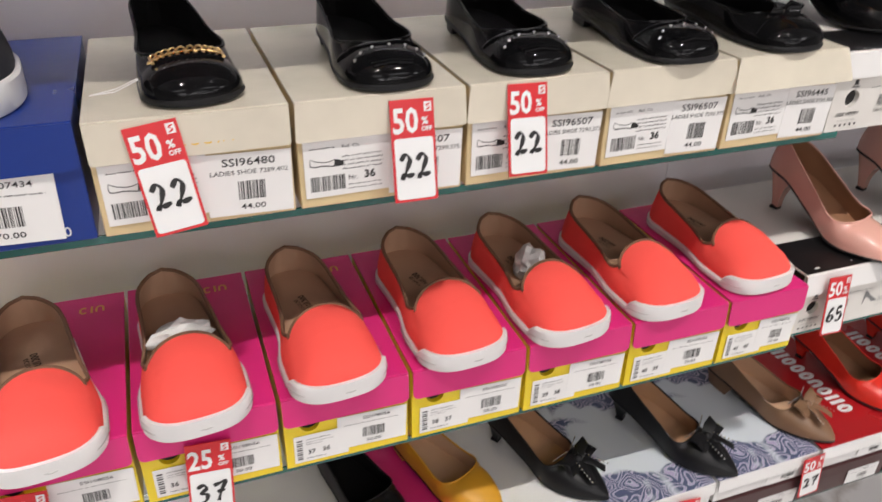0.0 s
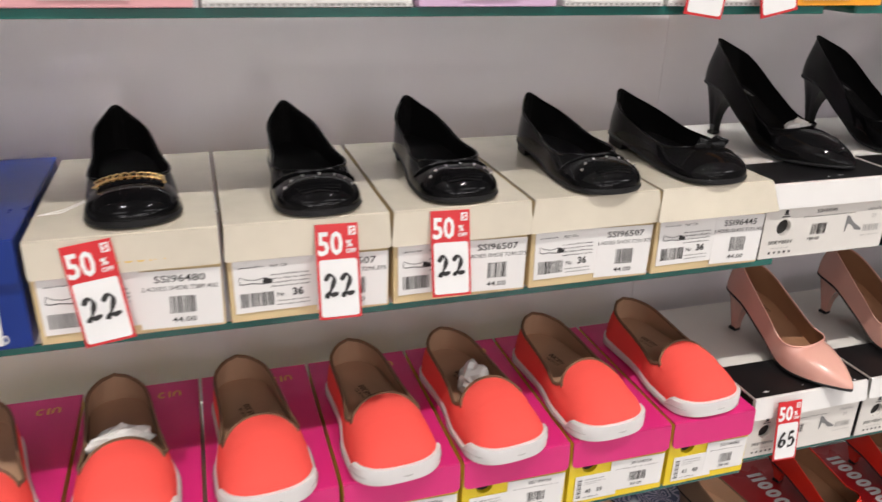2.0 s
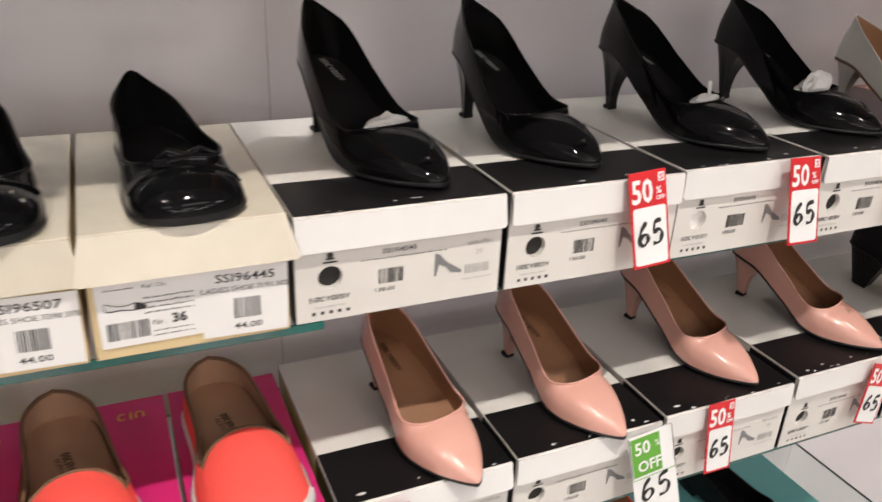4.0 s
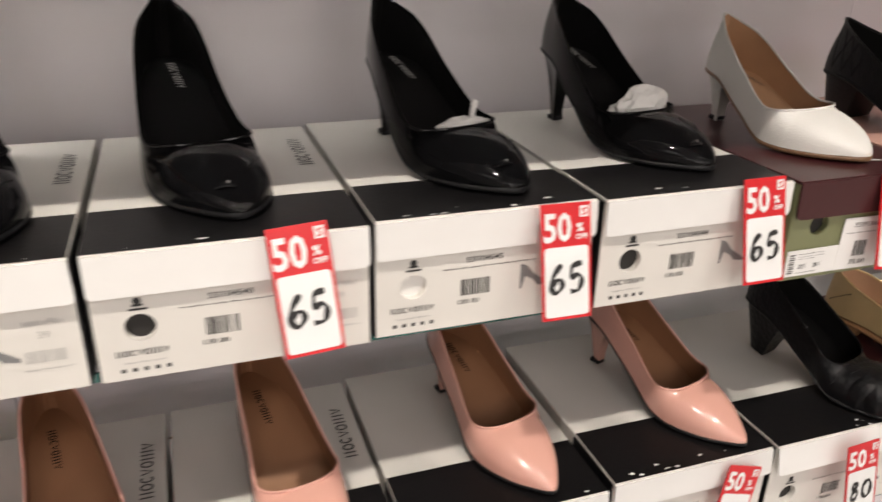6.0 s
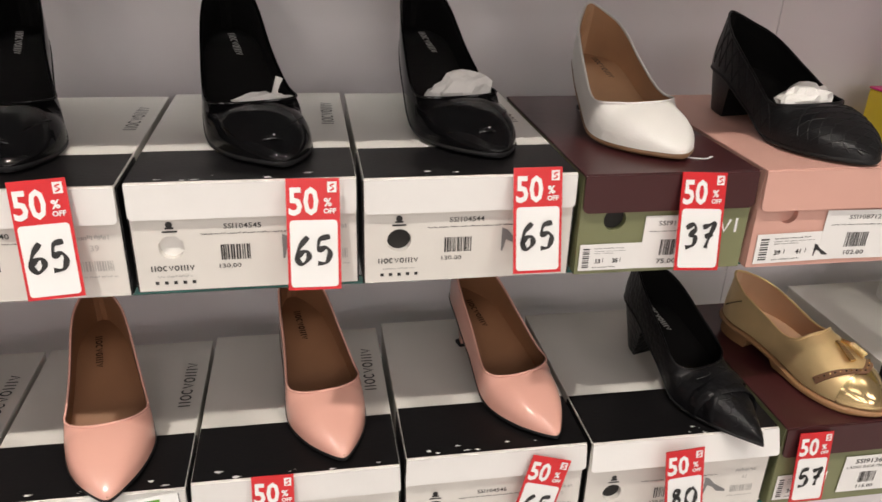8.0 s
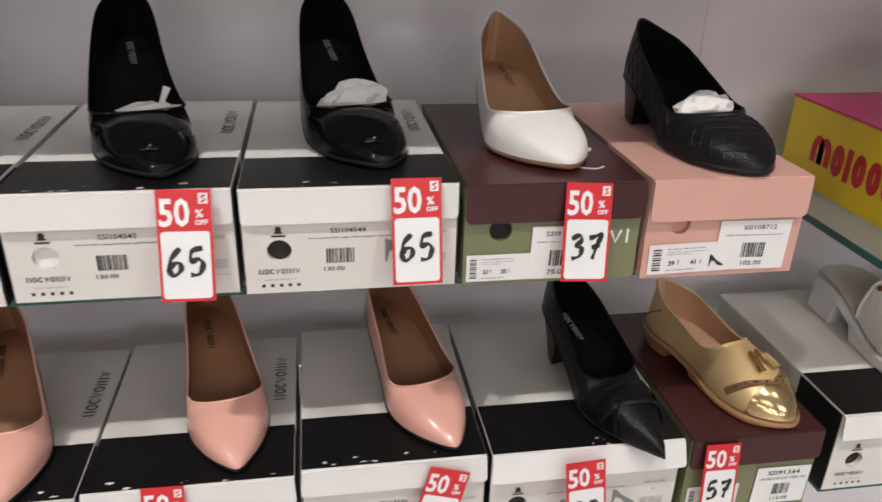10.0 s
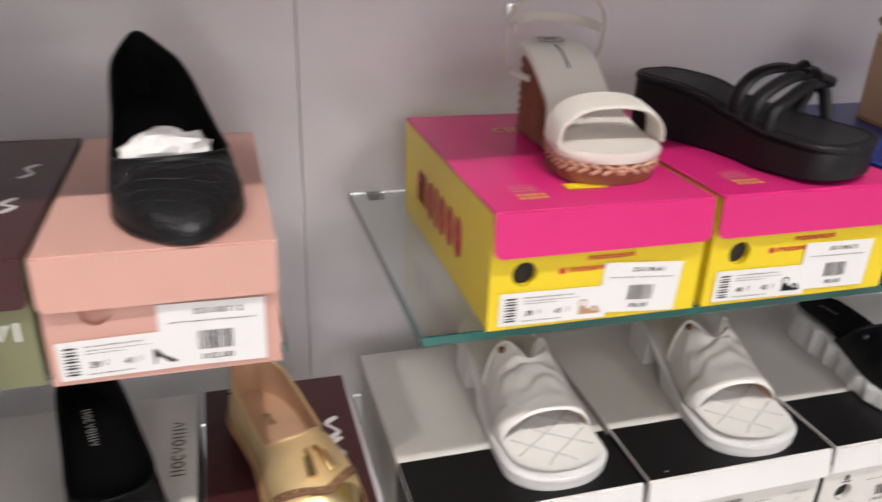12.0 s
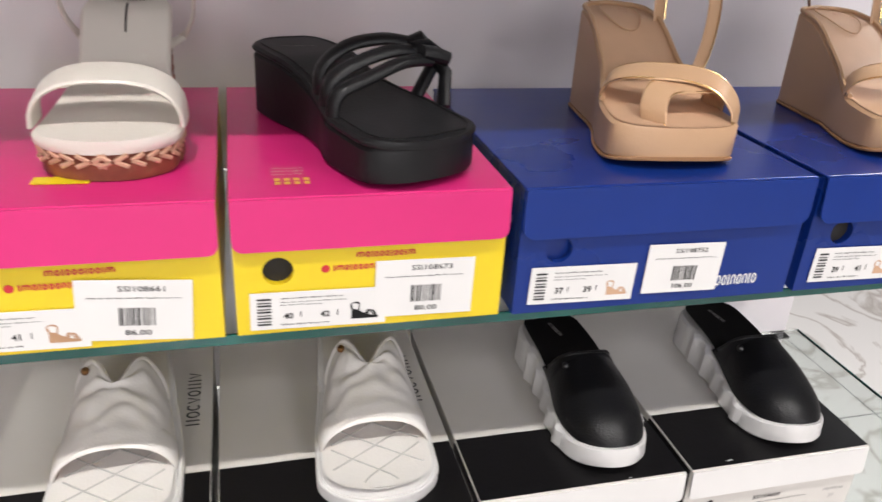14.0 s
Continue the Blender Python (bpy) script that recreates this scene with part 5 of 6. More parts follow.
for sd in (-1, 1):
    for i in range(9):
        s0 = 0.08 + 0.07 * i
        for d in (0.07, -0.07):
            pts = [k.at(min(max(s0 + d * f, 0.02), 0.7), 0.05 + 0.9 * f, sd) for f in np.linspace(0, 1, 6)]
            part("quilt_seam", tube(pts, 0.0007, 5), BLACK_RUBBER, th)


# ---- sandals of the third bay ----
def arc(k, s0, s1, rise, n=16, e=0.8, out=0.002, low=0.0):
    """A path over the foot from the right edge at s0 to the left edge at s1."""
    pts = []
    for i in range(n + 1):
        f = i / n
        a = math.pi * f
        s = s0 + (s1 - s0) * f
        ca = math.cos(a)
        pts.append(Vector((k.c(s) + (k.w(s) + out) * math.copysign(abs(ca) ** e, ca), k.y(s), k.insole(s) - low + rise * math.sin(a) ** 0.75)))
    return pts


def along(pts, tip=0.18):
    """Width directions for a strap that lies across the foot."""
    t = pts[-1] - pts[0]
    v = Vector((-t.y, t.x, 0)).normalized()
    return [v + Vector((0, 0, -tip if v.y < 0 else tip)) for _ in pts]


def ivory_wedge(x, y, z, turn):
    k = Last(0.196, [(0, 0.029), (0.2, 0.032), (0.45, 0.031), (0.72, 0.045), (0.88, 0.0455), (1, 0.041)],
             [(0, 0.090), (0.2, 0.085), (0.5, 0.050), (0.72, 0.030), (1, 0.028)], [(0, 0.01), (1, 0.01)], 0.5, 0.8, 0.12, 0.84, 2.4, 1, 0.003)
    th = display("wedge_sandal", place(x, y, z, turn), "ivory strap sandal with braided brown wedge sole", "")
    part("wedge", k.sole(lambda s: 0.0, -0.003, -0.008), BROWN_RAFFIA, th, "reddish brown woven wedge")
    part("footbed", k.sole(lambda s: k.insole(s) - 0.009, 0.001), IVORY, th, "ivory padded footbed")
    # rows of cord round the wedge
    for i in range(9):
        zf = 0.05 + 0.105 * i
        pts = [Vector((k.c(s) + sd * (k.w(s) - 0.0026), k.y(s), (k.insole(s) - 0.010) * zf + 0.001)) for sd, ss in ((1, np.linspace(0.8, 0.0, 20)), (-1, np.linspace(0, 0.8, 20)[1:])) for s in ss]
        part("cord", tube(pts, 0.0012, 5), BROWN_RAFFIA, th)
    # pale braid stitches round the front
    stitch = None
    for i in range(26):
        s = 0.50 + 0.5 * math.sin(math.pi / 2 * (i % 13) / 12.0)
        sd = 1 if i < 13 else -1
        w = k.w(s)
        c = Vector((k.c(s) + sd * (w - 0.0015), k.y(s) - (0.002 if s > 0.98 else 0), 0.015))
        t = Vector((sd * (k.w(min(s + 0.01, 1)) - k.w(s - 0.01)), -0.02 * k.L, 0)).normalized()
        for d in (1, -1):
            q = sweep([c - t * 0.004 + Vector((0, 0, 0.004 * d)), c + t * 0.004], (0, 0, 1), 0.0032, 0.0022, 6)
            part("braid_stitch", q, BRAID, th)
    for s0, s1, rise, wd in ((0.80, 0.80, 0.033, 0.032),):
        pts = arc(k, s0, s1, rise, 18)
        part("toe_strap", sweep(pts, along(pts), wd, 0.0042, 12, power=0.6), IVORY, th, "wide ivory toe strap")
    zc = k.insole(0.1)
    loop = [Vector((k.c(0.1) - 0.028, k.y(0.24), zc - 0.030))]
    for i in range(25):
        a = radians(228 - 276 * i / 24)
        ca, sa = math.cos(a), math.sin(a)
        loop.append(Vector((k.c(0.1) + 0.050 * math.copysign(abs(ca) ** 0.7, ca), k.y(0.16) - 0.012 * sa, zc + 0.006 + 0.044 * math.copysign(abs(sa) ** 0.85, sa))))
    loop.append(Vector((k.c(0.1) + 0.028, k.y(0.24), zc - 0.030)))
    part("ankle_strap", sweep(loop, (0, 1, 0.35), 0.0085, 0.0036, 8), IVORY, th, "thin ivory ankle strap")
    band = [Vector((k.c(0.1) + 0.044 * math.cos(f), k.y(0.17) + 0.045 * math.sin(f), zc + 0.016 + 0.004 * math.sin(f))) for f in np.linspace(radians(-8), radians(188), 17)]
    part("heel_strap", sweep(band, (0, 0, 1), 0.010, 0.003, 8), IVORY, th, "ivory strap behind the heel")
    part("buckle", block(-0.049, -0.042, k.y(0.12) - 0.006, k.y(0.12) + 0.006, zc + 0.025, zc + 0.037, 0.001), SILVER, th, "small buckle")
    sl = math.degrees(math.atan2(k.insole(0.1) - k.insole(0.4), 0.30 * k.L))
    m = Matrix.Translation((k.c(0.1), k.y(0.10), k.insole(0.10) + 0.0011)) @ pose(0, 0, 0, sl * 0.6, 0, 0)
    Print().rect(-0.011, -0.005, 0.022, 0.010).put("insole_mark", IVORY, th, m @ pose(0, 0, 0.001))
    p = Print()
    for u, v, w, h in ((-0.012, -0.006, 0.024, 0.0012), (-0.012, 0.0048, 0.024, 0.0012), (-0.012, -0.006, 0.0012, 0.012), (0.0108, -0.006, 0.0012, 0.012), (-0.006, -0.003, 0.002, 0.006), (-0.001, -0.003, 0.002, 0.006), (0.004, -0.003, 0.002, 0.006), (-0.006, 0.0016, 0.012, 0.002)):
        p.rect(u, v, w, h)
    p.put("insole_mark", INK, th, m @ pose(0, 0, 0.0016))
    part("insole_seam", tube([Vector((k.c(s), k.y(s), k.insole(s) + 0.0008)) for s in np.linspace(0.16, 0.34, 6)], 0.0007, 5), BLACK_LINING, th)
    part("yellow_slip", block(-0.045, -0.010, 0.0, 0.012, 0.0, 0.0006), YELLOW_CARD, th, "yellow paper slip under the toe", False)
    return th


def black_platform(x, y, z, turn):
    k = Last(0.236, [(0, 0.033), (0.2, 0.035), (0.42, 0.0315), (0.55, 0.036), (0.72, 0.0465), (0.9, 0.0465), (1, 0.042)],
             [(0, 0.058), (0.25, 0.056), (0.5, 0.043), (0.75, 0.036), (1, 0.034)], [(0, 0.01), (1, 0.01)], 0.5, 0.8, 0.10, 0.86, 2.6, 1, 0.002)
    th = display("platform_sandal", place(x, y, z, turn), "black platform sandal with knotted tubular straps", "")
    part("platform", k.sole(lambda s: 0.0 if s < 0.7 else 0.006 * ((s - 0.7) / 0.3) ** 2, 0.0, -0.006), BLACK_RUBBER, th, "thick black platform sole")
    part("footbed", k.sole(lambda s: k.insole(s) - 0.0055, 0.0012), BLACK_RUBBER, th)
    part("footbed_rim", tube([Vector((k.c(s) + sd * (k.w(s) - 0.006), k.y(s) + (0.006 if s > 0.97 else -0.006 if s < 0.03 else 0), k.insole(s) + 0.001)) for sd, ss in ((1, np.linspace(0, 1, 30)), (-1, np.linspace(1, 0, 30)[1:-1])) for s in ss], 0.0006, 6, True), BLACK_RUBBER, th)
    knot = Vector((k.c(0.65) + 0.044, k.y(0.645), k.insole(0.65) + 0.034))
    ends = ((0.53, 0.015), (0.62, 0.015), (0.705, 0.013))
    for i, (s0, r) in enumerate(ends):
        a = Vector((k.c(s0) - k.w(s0) + 0.004, k.y(s0), k.insole(s0) - 0.003))
        mid = Vector((k.c(s0) - k.w(s0) * 0.30, k.y(s0) - 0.004 + 0.002 * i, k.insole(s0) + 0.033 - 0.005 * i))
        c = knot + Vector((-0.004, 0.012 - 0.012 * i, 0.004 - 0.004 * i))
        pts = [a.lerp(mid, 0.0), a + (mid - a) * 0.38 + Vector((-0.007, 0, 0.007)), mid, mid.lerp(c, 0.55) + Vector((0, 0, 0.004)), c]
        q = []
        for j in range(len(pts) - 1):
            for t in np.linspace(0, 1, 5)[:-1]:
                p0, p1, p2, p3 = pts[max(j - 1, 0)], pts[j], pts[j + 1], pts[min(j + 2, len(pts) - 1)]
                q.append(0.5 * (2 * p1 + (p2 - p0) * t + (2 * p0 - 5 * p1 + 4 * p2 - p3) * t * t + (3 * p1 - p0 - 3 * p2 + p3) * t**3))
        q.append(pts[-1])
        part("strap", sweep(q, along(q), r, 0.0085, 12), BLACK_LEATHER, th, "padded tubular strap")
    for i in range(3):
        part("knot", sweep([knot + Vector((-0.012, 0.012 - 0.012 * i, 0.002)), knot + Vector((0, 0.008 - 0.010 * i, 0.008 - 0.004 * i)), knot + Vector((0.010, 0.004 - 0.010 * i, -0.004))], (0, 1, 0.2), [0.012, 0.019, 0.012], 0.011, 12), BLACK_LEATHER, th, "strap knot")
    for s1 in (0.62, 0.74):
        e = Vector((k.c(s1) + k.w(s1) + 0.001, k.y(s1), k.insole(s1) - 0.002))
        part("strap", sweep([knot + Vector((0.006, 0, -0.002)), knot.lerp(e, 0.5) + Vector((0.010, 0, 0.004)), e], (0, 1, 0), 0.013, 0.0085, 12), BLACK_LEATHER, th)
    word_shapes(Print(), 0, 0, 0.026, 0.003, 8, 2).put("insole_mark", GREY_INK, th, Matrix.Translation((-0.016, k.y(0.16), k.insole(0.16) + 0.0012)) @ pose(0, 0, 0, 0, 0, -20))
    return th


def nude_wedge(x, y, z, turn):
    k = Last(0.197, [(0, 0.030), (0.2, 0.033), (0.45, 0.036), (0.72, 0.049), (0.9, 0.0515), (1, 0.047)],
             [(0, 0.092), (0.2, 0.087), (0.5, 0.054), (0.72, 0.036), (1, 0.033)], [(0, 0.01), (1, 0.01)], 0.5, 0.8, 0.10, 0.88, 2.8, 1, 0.002)
    th = display("wedge_sandal", place(x, y, z, turn), "nude leather wedge platform sandal with crossed gold-edged straps", "nude wedge sandals")
    part("wedge", k.sole(lambda s: 0.0015 if s < 0.75 else 0.0015 + 0.008 * ((s - 0.75) / 0.25) ** 2, 0.0, -0.0004), NUDE_WEDGE, th, "high covered wedge")
    part("outsole", k.sole(lambda s: -0.0005 + (0 if s < 0.75 else 0.008 * ((s - 0.75) / 0.25) ** 2), 0.001, top_fn=lambda s: 0.0026 + (0 if s < 0.75 else 0.008 * ((s - 0.75) / 0.25) ** 2)), TAN_SOLE, th)
    part("footbed", k.insole_sheet(0.0004, 0.003), NUDE_LINING, th, "nude padded footbed")
    part("footbed_rim", tube([Vector((k.c(s) + sd * (k.w(s) - 0.002), k.y(s), k.insole(s) + 0.002)) for sd, ss in ((1, np.linspace(0.7, 0, 26)), (-1, np.linspace(0, 0.7, 26)[1:])) for s in ss], 0.0022, 6), NUDE_WEDGE, th)
    for s0, s1, rise, wd, near, far in ((0.91, 0.62, 0.030, 0.025, 1.0, 1.0), (0.72, 0.94, 0.023, 0.021, 1.0, 0.46)):
        pts = arc(k, s0, s1, rise, 30, 0.62, -0.0035, 0.0015)
        for p in pts:
            c = k.c(0.8)
            p.x = c + (p.x - c) * (near if p.x > c else far)
        al = along(pts, 0.30)
        st = part("toe_strap", sweep(pts, al, wd, 0.0030, 12, power=0.5), NUDE_WEDGE, th, "wide nude strap with gold edge")
        for sd in (-1, 1):
            part("gold_edge", tube([p + al[i].normalized() * sd * wd * 0.49 + Vector((0, 0, 0.0007)) for i, p in enumerate(pts)], 0.0006, 6), GOLD_METAL, st, "thin gold piping")
    zc = k.insole(0.1)
    # loose ankle strap, flopped to one side
    knots = [(0.036, 0.60, 0.046), (0.050, 0.54, 0.078), (0.060, 0.44, 0.112), (0.061, 0.33, 0.140), (0.052, 0.21, 0.152), (0.040, 0.16, 0.146), (0.034, 0.18, 0.118), (0.033, 0.22, 0.080)]
    ctl = [Vector((a, k.y(s), h)) for a, s, h in knots]
    loop = []
    for i in range(len(ctl) - 1):
        p0, p1, p2, p3 = ctl[max(i - 1, 0)], ctl[i], ctl[i + 1], ctl[min(i + 2, len(ctl) - 1)]
        for t in (0.0, 0.25, 0.5, 0.75):
            loop.append(0.5 * (2 * p1 + (p2 - p0) * t + (2 * p0 - 5 * p1 + 4 * p2 - p3) * t * t + (3 * p1 - p0 - 3 * p2 + p3) * t**3))
    ank = part("ankle_strap", sweep(loop + [ctl[-1]], (1, 0.45, 0.15), 0.013, 0.003, 8, power=0.6), NUDE_WEDGE, th, "nude ankle strap")
    part("gold_edge", tube([p + Vector((0.0058, -0.0006, 0)) for p in loop], 0.0007, 5), GOLD_METAL, ank)
    part("strap_tail", sweep([Vector((-0.026, k.y(0.10), 0.100)), Vector((-0.034, k.y(0.13), 0.112)), Vector((-0.044, k.y(0.16), 0.108))], (0, 0.6, 1), 0.010, 0.003, 8, power=0.6), TAUPE_LEATHER, th)
    ring = [Vector((k.c(0.16) + 0.017 * math.cos(a), k.y(0.16) + 0.030 * math.sin(a), k.insole(0.16 - 0.030 * math.sin(a) / k.L) + 0.0022)) for a in np.linspace(0, 2 * math.pi, 25)[:-1]]
    part("insole_seam", tube(ring, 0.0007, 5, True), NUDE_WEDGE, th, "embossed oval")
    word_shapes(Print(), 0, 0, 0.034, 0.011, 8, 2).put("insole_mark", BRAID, th, Matrix.Translation((0.0, k.y(0.10), k.insole(0.1) + 0.0026)) @ pose(0, 0, 0, 25, 0, 0) @ pose(0, 0, 0, 0, 0, -90))
    return th


def white_mule(x, y, z, turn):
    k = Last(0.236, [(0, 0.031), (0.2, 0.036), (0.45, 0.0405), (0.70, 0.0465), (0.88, 0.047), (1, 0.042)],
             [(0, 0.052), (0.22, 0.049), (0.45, 0.030), (0.68, 0.019), (1, 0.018)],
             [(0, 0.03), (0.25, 0.03), (0.36, 0.050), (0.46, 0.055), (0.6, 0.049), (0.72, 0.038), (0.78, 0.032), (1, 0.03)], 0.10, 0.5, 0.10, 0.86, 2.5, 1, 0.002)
    th = display("mule_sandal", place(x, y, z, turn), "white leather mule with ruched upper, open toe and thick sole", "white mules")
    part("outsole", k.sole(lambda s: 0.0 if s > 0.46 else max(0, k.insole(s) - 0.012) if s > 0.27 else 0.0, 0.0035, -0.003, flare=0.002), WHITE_RUBBER, th, "thick white sole with block heel")
    part("rim", k.sole(lambda s: k.insole(s) - 0.008, 0.0055, -0.004, 0.45, 1.0), WHITE_RUBBER, th)
    part("footbed", k.insole_sheet(0.001, 0.0005, dish=0.002), WHITE_LEATHER, th, "quilted white footbed")
    # quilting lines: grey colour stands for the shade in the stitched recesses
    for i in range(-2, 5):
        for d in (1, -1):
            pts = []
            for j in range(9):
                u = -0.9 + 1.8 * j / 8
                s = 0.62 + 0.13 * i + d * 0.26 * u / 2 + 0.02
                if 0.5 < s < 0.965:
                    pts.append(Vector((k.c(s) + (k.w(s) - 0.004) * u, k.y(s), k.insole(s) + 0.0014 + 0.002 * u * u)))
            if len(pts) > 2:
                part("quilt_seam", tube(pts, 0.0008, 5), PALE_INK, th)

    def ruche(p, s, f, sd):
        mid = math.exp(-((1 - f) * 2.2) ** 2)
        u = sd * (1 - f)
        back = max(0.0, 1 - (s - 0.44) / 0.14)
        q = Vector((s * 9 + x * 5, u * 3.0, 2.3))
        wave = math.sin(s * 78 + 4.0 * noise.noise(q) - u * u * 9)
        fold = (0.0016 * wave + 0.0055 * noise.noise(q * 1.5)) * (0.2 + 0.8 * mid) * min(1.0, max(0.0, (0.73 - s) / 0.12))
        dip = -0.016 * math.exp(-((1 - f) * 4.6) ** 2) * back
        ear = 0.004 * math.exp(-((0.66 - f) * 3.4) ** 2) * back
        return Vector((-sd * 0.003 * back * (1 - f), -0.024 * math.exp(-((1 - f) * 4.8) ** 2) * back, fold + dip + ear))
    up = k.upper(0.44, 0.77, 64, 24, puff=ruche)
    part("upper", up, WHITE_LEATHER, th, "soft ruched white leather upper")
    part("lining", k.upper(0.443, 0.767, 40, 16, inset=0.0030, puff=ruche), TAUPE, th)
    for s, r in ((0.77, 0.0034),):
        pts = [k.at(s, f, sd) for sd, ff in ((1, np.linspace(0.0, 1, 12)), (-1, np.linspace(1, 0.0, 12)[1:])) for f in ff]
        part("toe_band", sweep([p + Vector((0, 0.010, 0.001)) for p in pts], (0, 1, 0.3), 0.026, 0.004, 10, power=0.6), WHITE_LEATHER, th, "smooth white band over the toes")
    pts = [k.at(0.44, f, sd) + ruche(None, 0.44, f, sd) for sd, ff in ((1, np.linspace(0.0, 1, 20)), (-1, np.linspace(1, 0.0, 20)[1:])) for f in ff]
    part("upper_edge", tube(pts, 0.0022, 7), WHITE_LEATHER, th)
    part("rivet", ball(0.0038, k.at(0.47, 0.60, -1) + ruche(None, 0.47, 0.60, -1) + Vector((-0.0005, -0.0015, 0.0015)), 2), BRONZE, th, "small bronze rivet")
    return th


def black_clog(x, y, z, turn):
    k = Last(0.208, [(0, 0.030), (0.2, 0.033), (0.45, 0.034), (0.70, 0.040), (0.88, 0.038), (1, 0.032)],
             [(0, 0.042), (0.3, 0.038), (0.55, 0.027), (0.75, 0.022), (1, 0.023)],
             [(0, 0.002), (0.40, 0.002), (0.44, 0.010), (0.49, 0.028), (0.53, 0.038), (0.64, 0.037), (0.8, 0.029), (0.9, 0.024), (1, 0.016)], 0.53, 0.86, 0.10, 0.72, 2.15, 1, 0.003, 0.09)
    th = display("clog", place(x, y, z, turn), "black slip-on clog with chunky scalloped white sole", "black clogs")
    zt = spline([(0, 0.040), (0.3, 0.036), (0.55, 0.025), (0.8, 0.020), (0.92, 0.025), (1, 0.032)])
    part("outsole", k.sole(lambda s: 0.0 if s < 0.8 else 0.012 * ((s - 0.8) / 0.2) ** 2, 0.0030, 0.0, n=60, top_fn=zt, flare=0.002, wave=lambda s, f: 0.0026 * math.sin(s * 52) if 0.2 < s < 0.8 else 0.0), WHITE_RUBBER, th, "thick scalloped white sole")
    part("upper", k.upper(0.40, 1.0, 40, 11), BLACK_LEATHER, th, "smooth black upper")
    part("lining", k.upper(0.40, 0.98, 30, 9, inset=0.002), BLACK_LINING, th)
    part("footbed", k.insole_sheet(0.0025, 0.001, dish=0.003), BLACK_LINING, th)
    ss = [0.525 - 0.125 * j / 16 for j in range(17)]
    edge = [k.at(s, 1, 1) for s in ss[::-1]] + [k.at(s, 1, -1) for s in ss[1:]]
    part("binding", tube(edge, 0.0016, 7), BLACK_LEATHER, th)
    part("rivet", ball(0.0036, k.at(0.555, 0.55, -1) + Vector((0, 0, 0.0012)), 2), STEEL, th, "small dark round rivet")
    word_shapes(Print(), 0, 0, 0.026, 0.0045, 8, 2).put("insole_mark", PALE_INK, th, Matrix.Translation((-0.004, k.y(0.10), k.insole(0.1) + 0.0045)) @ pose(0, 0, 0, 0, 0, -80))
    return th


ivory_wedge(1.839, 0.032, ZB + 0.1046, -2)
black_platform(2.052, 0.003, ZB + 0.1046, 22)
nude_wedge(2.245, 0.018, ZB + 0.1046, -6)
nude_wedge(2.482, 0.018, ZB + 0.1046, -5)

# lower display row
ORANGE = ((-0.420, -0.064, 7, 0), (-0.284, -0.052, 5, 1), (-0.140, -0.045, 5, 0), (0.004, -0.040, 5, 0), (0.140, -0.040, 7, 2), (0.276, -0.033, 5.5, 0), (0.424, -0.023, 4, 0))
for x, y, t, paper in ORANGE:
    slip_on(x, y, ZC1 + 0.1016, t, paper)

PK = "pale pink patent pump with slim heel on its box"
for x, y, t, z in ((0.630, -0.034, 11, ZC2 + 0.0996), (0.811, -0.026, 11, ZC2 + 0.1006), (1.024, -0.002, 12.5, ZC2 + 0.1046), (1.238, -0.004, 17.5, ZC2 + 0.1106)):
    pump(x, y, z, t, PINK_PATENT, TAN_LINING, PK, "pale pink pumps", heel_h=0.066, mark=BLACK_LINING, toe_e=1.75, toe_start=0.62, length=0.228, half=1.06)

# pointed black pump with a crossed strap
th, k = pump(1.442, -0.044, ZC2 + 0.1106, 15, CROC, BLACK_LINING, "black crocodile-print pointed pump with strap and block heel", "", heel_h=0.064, block_heel=0.6, length=0.236, toe_e=1.35, toe_start=0.58, mark=PALE_INK, throat=0.60, half=1.06)
for s0, s1, wd in ((0.66, 0.78, 0.020), (0.80, 0.70, 0.018)):
    pts = [k.at(s0 + (s1 - s0) * j / 16, 1 - abs(1 - j / 8), 1 if j <= 8 else -1) + Vector((0, 0, 0.0012)) for j in range(17)]
    part("vamp_strap", sweep(pts, (0, 1, 0.2), wd, 0.0028, 10, power=0.6), CROC, th, "wide crossed leather strap")
for i in range(16):
    s = 0.60 + 0.024 * i
    f0 = 0.2 + 0.25 * (i % 3)
    pts = [k.at(min(s + 0.01 * math.sin(j), 0.985), min(f0 + 0.10 * j, 0.98), 1 if i % 2 else -1) + Vector((0, 0, 0.0003)) for j in range(5)]
    part("crease", tube(pts, 0.0005, 5), BLACK_RUBBER, th)

# gold loafer with tassels
k = Last(0.222, [(0, 0.029), (0.15, 0.030), (0.45, 0.032), (0.7, 0.0415), (0.85, 0.041), (1, 0.034)],
         [(0, 0.026), (0.25, 0.024), (0.5, 0.014), (0.7, 0.010), (1, 0.011)],
         [(0, 0.052), (0.10, 0.048), (0.3, 0.036), (0.48, 0.030), (0.54, 0.034), (0.60, 0.047), (0.72, 0.041), (0.86, 0.032), (1, 0.019)], 0.60, 0.88, 0.22, 0.72, 2.0, 1, 0.004, 0.16, 1.0)
th = display("loafer", place(1.600, -0.012, ZC2 + 0.1106, 18.5), "metallic gold leather loafer with tassels on maroon box")
shoe_core(th, k, GOLD_LEATHER, NUDE_LINING, NUDE_LINING, GOLD_LEATHER, 0.0015)
part("toe_cap", k.upper(0.855, 1.0, 22, 10, inset=-0.0008), GOLD_PATENT, th, "shiny gold wingtip toe cap")
wing = [k.at(0.865 - 0.17 * (abs(j - 12) / 12) ** 1.3, 1 - abs(1 - j / 12), 1 if j <= 12 else -1) + Vector((0, 0, 0.001)) for j in range(2, 23)]
part("brogue_band", sweep(wing, (0, 1, 0.1), 0.0085, 0.002, 8, power=0.6), BINDING, th, "dark perforated brogue edge")
